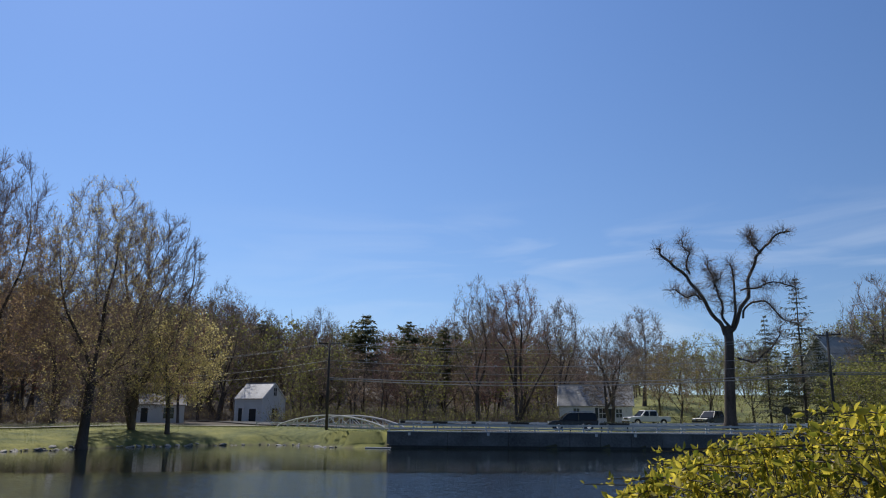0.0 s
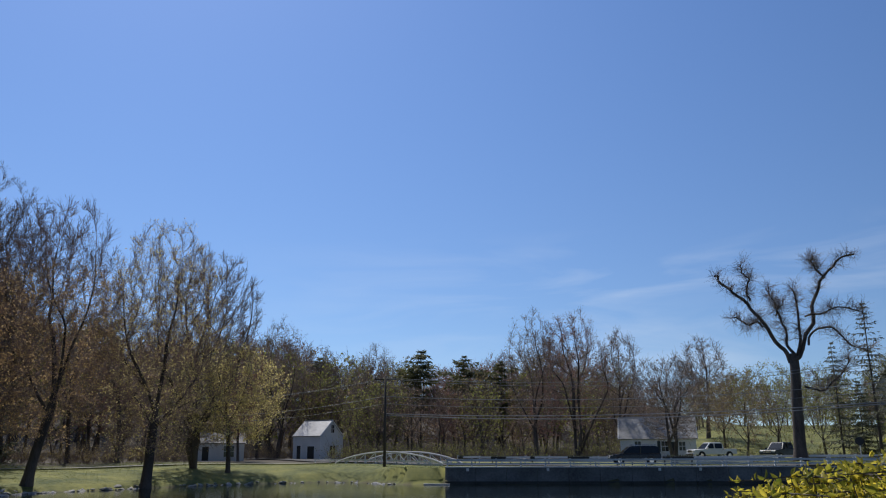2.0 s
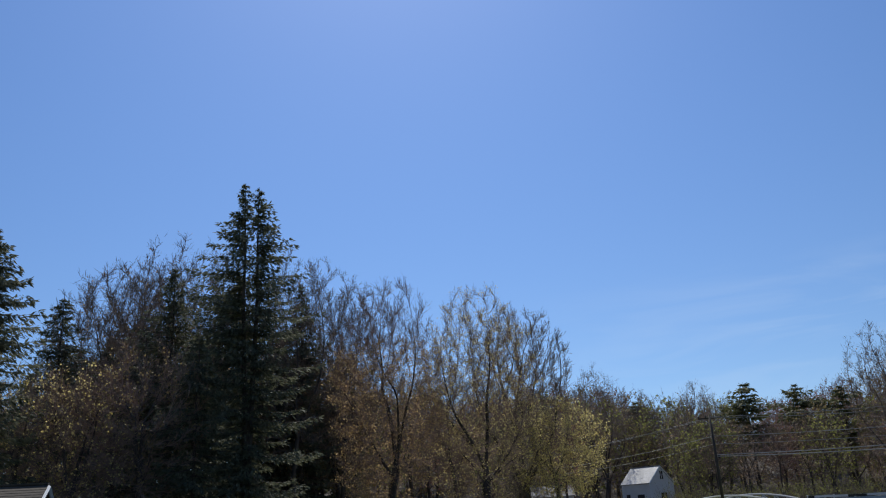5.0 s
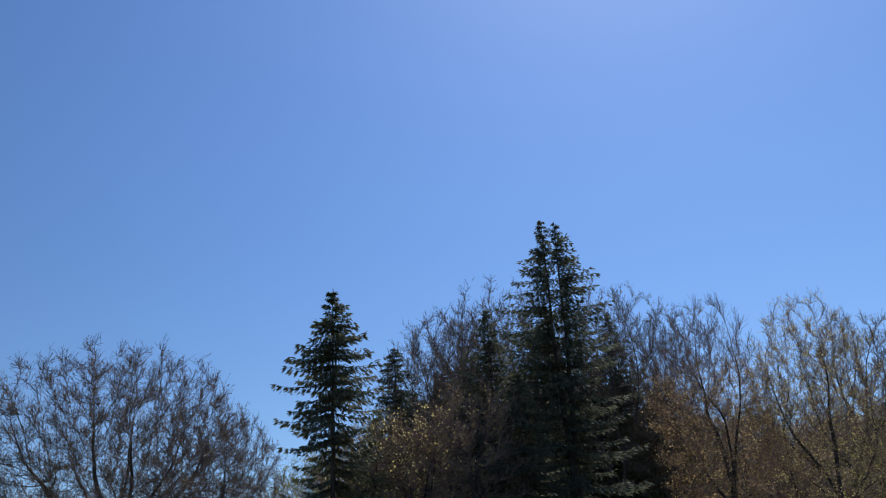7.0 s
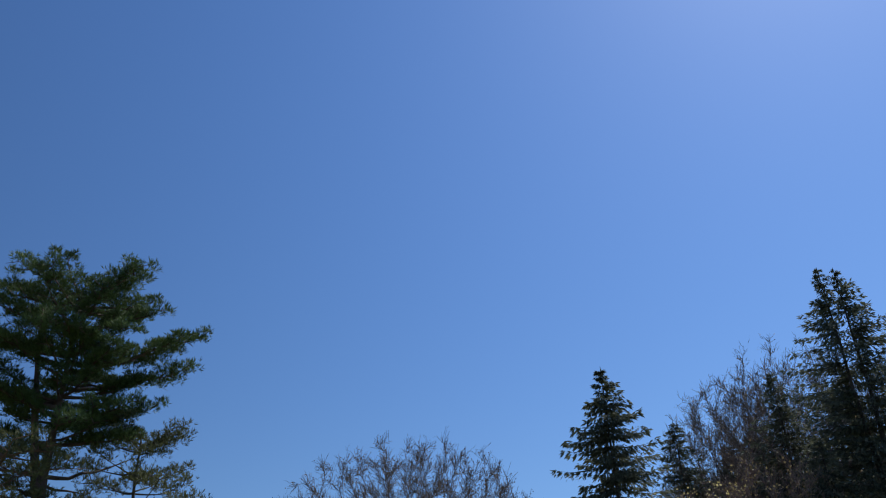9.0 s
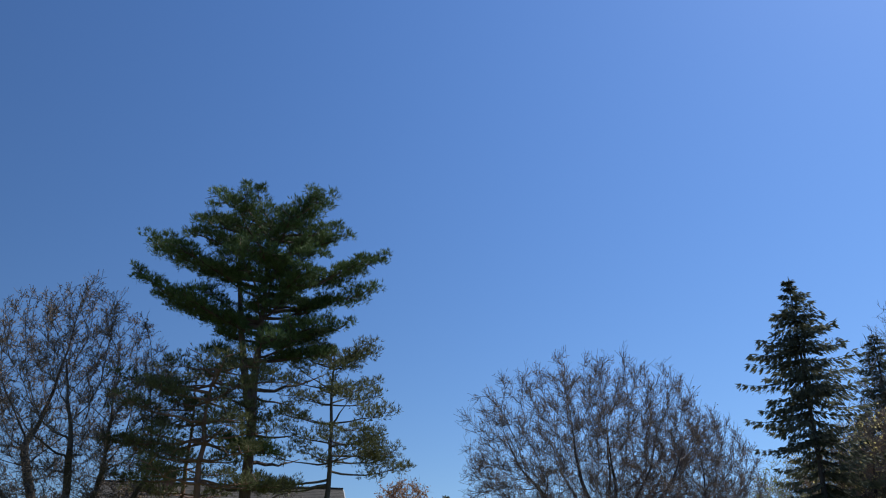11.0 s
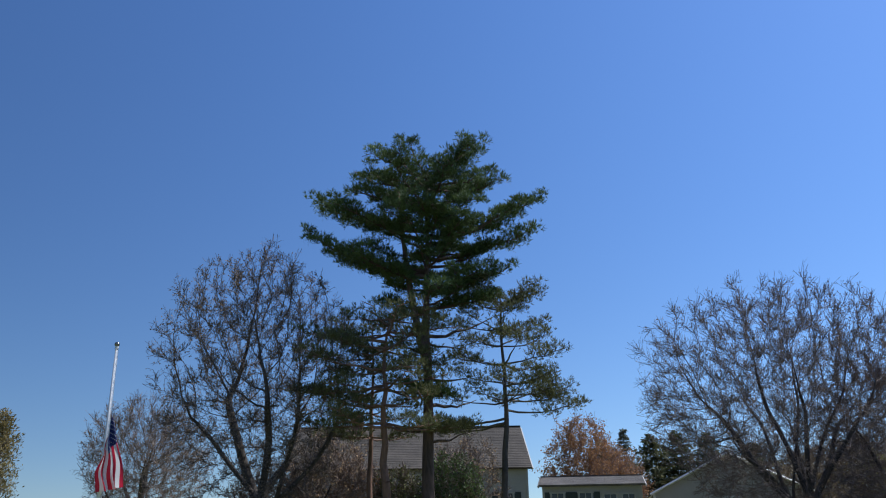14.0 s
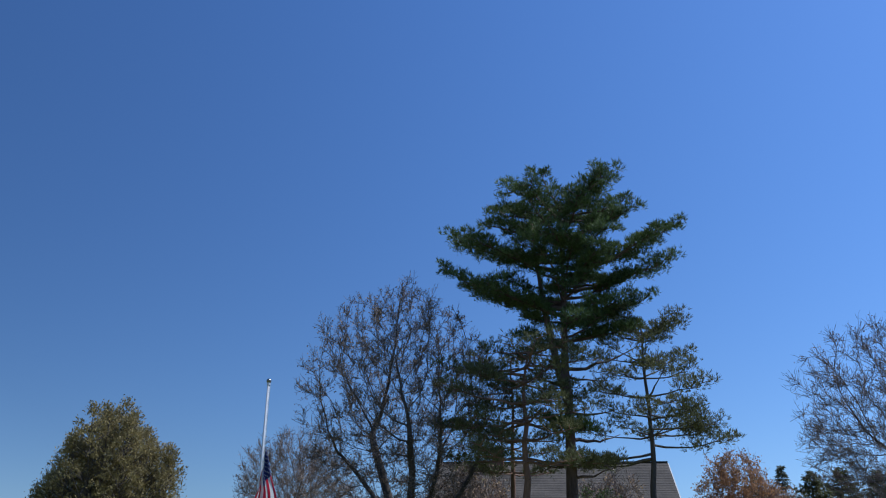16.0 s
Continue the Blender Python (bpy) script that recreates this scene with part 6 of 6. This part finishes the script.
vehicle("pickup_truck", "white pickup truck parked in the driveway", "pickup", placed(14.1, 105, 2.18, 16), CAR_WHITE, TRUCK, CAB, 2.0, (-1.85, 1.8), 0.88, bed=(1.2, 2.8, 1.0))
vehicle("pickup_truck", "dark grey pickup truck parked under the old maple", "pickup", placed(18.35, 99, 2.1, 42), CAR_GREY, TRUCK, CAB, 2.0, (-1.85, 1.8), 0.88, bed=(1.2, 2.8, 1.0))
vehicle("minivan", "black minivan with roof rails on the causeway road", "car", placed(9.1, 86, 1.78, -1.8), CAR_BLACK, VAN, VAN_CAB, 1.95, (-1.6, 1.55), 0.8, rack=True)

# ---- flagpole ----
FR = 25.0
fm = at(-115.0, FR, 115.5)
fh = height_to(-115.4, FR, 11.25)
fp = thing("flagpole", fm, "slim white metal flagpole with a ball on top", "flagpole")
part("pole", Geo().tube((0, 0, -0.2), (0.0, 0, fh - 0.12), 0.055, 0.036, 16), ALUMINIUM, fp, smooth=True)
part("truck", Geo().tube((0, 0, fh - 0.16), (0, 0, fh - 0.08), 0.055, 0.05, 12), ALUMINIUM, fp)
bm = bmesh.new()
bmesh.ops.create_uvsphere(bm, u_segments=16, v_segments=10, radius=0.075)
ball = bpy.data.meshes.new("finial")
bm.to_mesh(ball)
bm.free()
ball.materials.append(GOLD)
part("finial", ball, GOLD, fp, "dark metal ball", at=pose(0, 0, fh - 0.03))
part("halyard", Geo().tube((0.07, -0.03, 1.0), (0.05, -0.03, fh - 0.14), 0.006, 0.006, 5), WORN_SHADED_WHITE, fp)
part("cleat", Geo().box((0.06, -0.04, 1.1), (0.05, 0.05, 0.16)), ALUMINIUM, fp)


def flag():
    """A striped flag hanging limp in folds from half way down the pole: cloth coordinates u along the fly, v down the hoist."""
    root = thing("flag", fm @ pose(0.06, -0.05, fh - 2.02, 0, 0, 36) @ Matrix.Diagonal((1.25, 1.0, 1.0, 1)), "limp striped red and white flag with starry blue field", "flag")

    def place(u, v):
        # the fly falls beside the pole; the lower stripes swing out behind it
        x = 0.50 * u * (1 - v) - 0.24 * v * np.sin(np.pi * np.clip(u * 0.85, 0, 1)) + 0.02 * np.sin(u * 11 + v * 5)
        y = -0.09 * np.sin(v * 15 + u * 2.0) * (0.25 + u) - 0.08 * np.sin(u * 3)
        z = -2.05 * u * (1 - v) - v * (1.0 + 1.2 * u)
        return np.stack([x, y, z], -1)

    def cloth(u0, u1, v0, v1, mat, name, lift=0.0):
        nu, nv = max(2, int((u1 - u0) * 46)), max(2, int((v1 - v0) * 26))
        U, V = np.meshgrid(np.linspace(u0, u1, nu + 1), np.linspace(v0, v1, nv + 1), indexing="ij")
        P = place(U, V)
        P[..., 1] += lift
        i, j = np.meshgrid(np.arange(nu), np.arange(nv), indexing="ij")
        f = np.stack([i * (nv + 1) + j, (i + 1) * (nv + 1) + j, (i + 1) * (nv + 1) + j + 1, i * (nv + 1) + j + 1], -1).reshape(-1, 4)
        g = Geo()
        g.add(P.reshape(-1, 3), f)
        return part(name, g, mat, root, smooth=True)

    for s in range(13):
        a, b = s / 13, (s + 1) / 13
        cloth(0.4 if s < 7 else 0.0, 1.0, a, b, FLAG_RED if s % 2 == 0 else FLAG_WHITE, "stripe")
    field = cloth(0.0, 0.4, 0.0, 7 / 13, FLAG_BLUE, "blue_field")
    star = Geo()
    for r in range(9):
        for c in range(6 if r % 2 == 0 else 5):
            u = 0.4 * ((2 * c + 1 + (r % 2)) / 12)
            v = 7 / 13 * (r + 1) / 10
            ring = []
            for k in range(10):
                q = (0.020 if k % 2 == 0 else 0.008)
                ring.append((u + q * 0.62 * math.sin(k * math.pi / 5), v - q * math.cos(k * math.pi / 5)))
            ring = np.array(ring)
            for lift in (-0.006, 0.006):
                P = place(ring[:, 0], ring[:, 1])
                P[:, 1] += lift
                star.add(P, [tuple(range(10))])
    tagged(part("stars", star, FLAG_WHITE, field), kind="stuff")


flag()

# ---- small things ----
sx, sy = pol(22.9, 90)
sg = thing("road_sign", pose(sx, sy, float(ground_z(np.array(sx), np.array(sy))), 0, 0, -23), "back of a dark octagonal road sign on a post", "road sign")
part("post", Geo().tube((0, 0, -0.2), (0, 0, 2.6), 0.04, 0.04, 8), ALUMINIUM, sg)
part("plate", Geo().tube((0, -0.05, 2.3), (0, -0.08, 2.3), 0.42, 0.42, 8), DARK, sg)

# stones along the bank
rng = np.random.default_rng(99)


def stone_mesh(k):
    bm = bmesh.new()
    bmesh.ops.create_icosphere(bm, subdivisions=2, radius=1)
    for v in bm.verts:
        n = noise.noise(v.co * 1.3 + Vector((k * 7.1, 0, 0)))
        v.co *= 1 + 0.45 * n
        v.co.z *= 0.6
    me = bpy.data.meshes.new("stone")
    bm.to_mesh(me)
    bm.free()
    me.materials.append(ROCK)
    return me


stones = [stone_mesh(k) for k in range(5)]
edge = POND[[16, 17, 0, 1, 2, 3, 4, 5, 6, 7, 8]]
seg = np.linalg.norm(np.diff(edge, axis=0), axis=1)
run = np.concatenate([[0], np.cumsum(seg)])
bank = thing("stone_bank", pose(0, 0, 0), "line of pale loose stones along the water's edge", "stones")
for k in range(299):
    s = rng.uniform(8, run[-1])
    if s > 62 and rng.random() < 0.6:
        continue
    x = np.interp(s, run, edge[:, 0]) + rng.normal(-0.35, 0.3)
    y = np.interp(s, run, edge[:, 1]) + rng.normal(0.2, 0.35)
    z = max(0.0, float(ground_z(np.array(x), np.array(y)))) - 0.04
    q = rng.uniform(0.10, 0.24) * (1.6 if rng.random() < 0.15 else 1)
    ob = part("stone", stones[k % 5], ROCK, bank, at=pose(x, y, z + 0.03, rng.uniform(-20, 20), rng.uniform(-20, 20), rng.uniform(0, 360)) @ Matrix.Diagonal((q * 1.4, q, q * 0.75, 1)))

# driftwood log by the lawn's tip
lg = Geo()
lg.tube((-7.4, 79.2, 0.06), (-4.9, 79.3, 0.05), 0.07, 0.05, 10)
tagged(part("driftwood_log", lg, WORN_SHADED_WHITE), "bleached log lying at the water's edge", "log")

# grass on the banks and hillside
def grass(n, seed, sample):
    rg = np.random.default_rng(seed)
    x, y = sample(rg, n)
    d = pond_distance(x, y)
    keep = (d > 0.9)
    x, y = x[keep], y[keep]
    n = len(x)
    p = np.stack([x, y, ground_z(x, y) - 0.01], 1)
    up = unit(rg.normal(0, 0.35, (n, 3)) + np.array([0, 0, 1.0]))
    g = Geo()
    g.blades(p, up, unit(np.cross(up, rg.normal(0, 1, (n, 3)))), rg.uniform(0.04, 0.10, n), rg.uniform(0.02, 0.05, n))
    ob = part("grass", g, DRY_GRASS)
    return tagged(ob, "short uneven spring grass with dry blades", "grass", kind="stuff")


grass(60000, 1, lambda rg, n: (rg.uniform(-55, -4, n), rg.uniform(48, 104, n)))
grass(25000, 2, lambda rg, n: (rg.uniform(16, 62, n), rg.uniform(92, 140, n)))

# brush under the wood: a carpet of low bare shrubs
def brush(n, seed, azs, rs, hs, twig, leaf, label):
    rg = np.random.default_rng(seed)
    az, r = np.radians(rg.uniform(*azs, n)), rg.uniform(*rs, n)
    x, y = r * np.sin(az), r * np.cos(az)
    z = ground_z(x, y)
    k = 14
    root = np.repeat(np.stack([x, y, z - 0.05], 1), k, 0)
    d = unit(rg.normal(0, 0.45, (n * k, 3)) + np.array([0, 0, 1.0]))
    ln = np.repeat(rg.uniform(*hs, n), k) * rg.uniform(0.5, 1.1, n * k)
    mid = root + d * (ln * 0.55)[:, None]
    end = mid + unit(d + rg.normal(0, 0.4, (n * k, 3))) * (ln * 0.45)[:, None]
    g = Geo()
    g.blades(root, d, unit(np.cross(d, rg.normal(0, 1, (n * k, 3)))), ln * 0.6, np.full(n * k, 0.04))
    g.blades(mid, unit(end - mid), unit(np.cross(d, rg.normal(0, 1, (n * k, 3)))), ln * 0.45, np.full(n * k, 0.025))
    tagged(part("undergrowth", g, twig), label, "undergrowth", kind="stuff")
    m = n * 26
    i = rg.integers(0, n * k, m)
    p = mid[i] + (end[i] - mid[i]) * rg.random((m, 1))
    dd = unit(rg.normal(0, 1, (m, 3)))
    lf = Geo()
    lf.blades(p, dd, unit(np.cross(dd, rg.normal(0, 1, (m, 3)))), rg.uniform(0.08, 0.2, m), rg.uniform(0.06, 0.14, m))
    tagged(part("undergrowth", lf, leaf), "scattered young leaves of the undergrowth", "undergrowth", kind="stuff")


brush(600, 11, (-46, -21), (104, 130), (1.0, 3.4), TWIG_DARK, LEAF_OLIVE, "bare brushwood under the wood's trees")
brush(800, 12, (-12, 9), (110, 165), (1.0, 4.0), TWIG_DARK, LEAF_GREEN, "brushwood with green shoots behind the road")
brush(260, 13, (-24, -9), (132, 160), (1.0, 4.0), TWIG_DARK, LEAF_OLIVE, "bare brushwood behind the barn")
brush(480, 15, (-26, 13), (166, 204), (2.0, 6.0), TWIG_DARK, LEAF_OLIVE, "brushwood deep in the far forest")
brush(160, 14, (14, 31), (104, 140), (0.6, 2.2), TWIG, LEAF_GREEN, "hillside shrubs in young leaf")
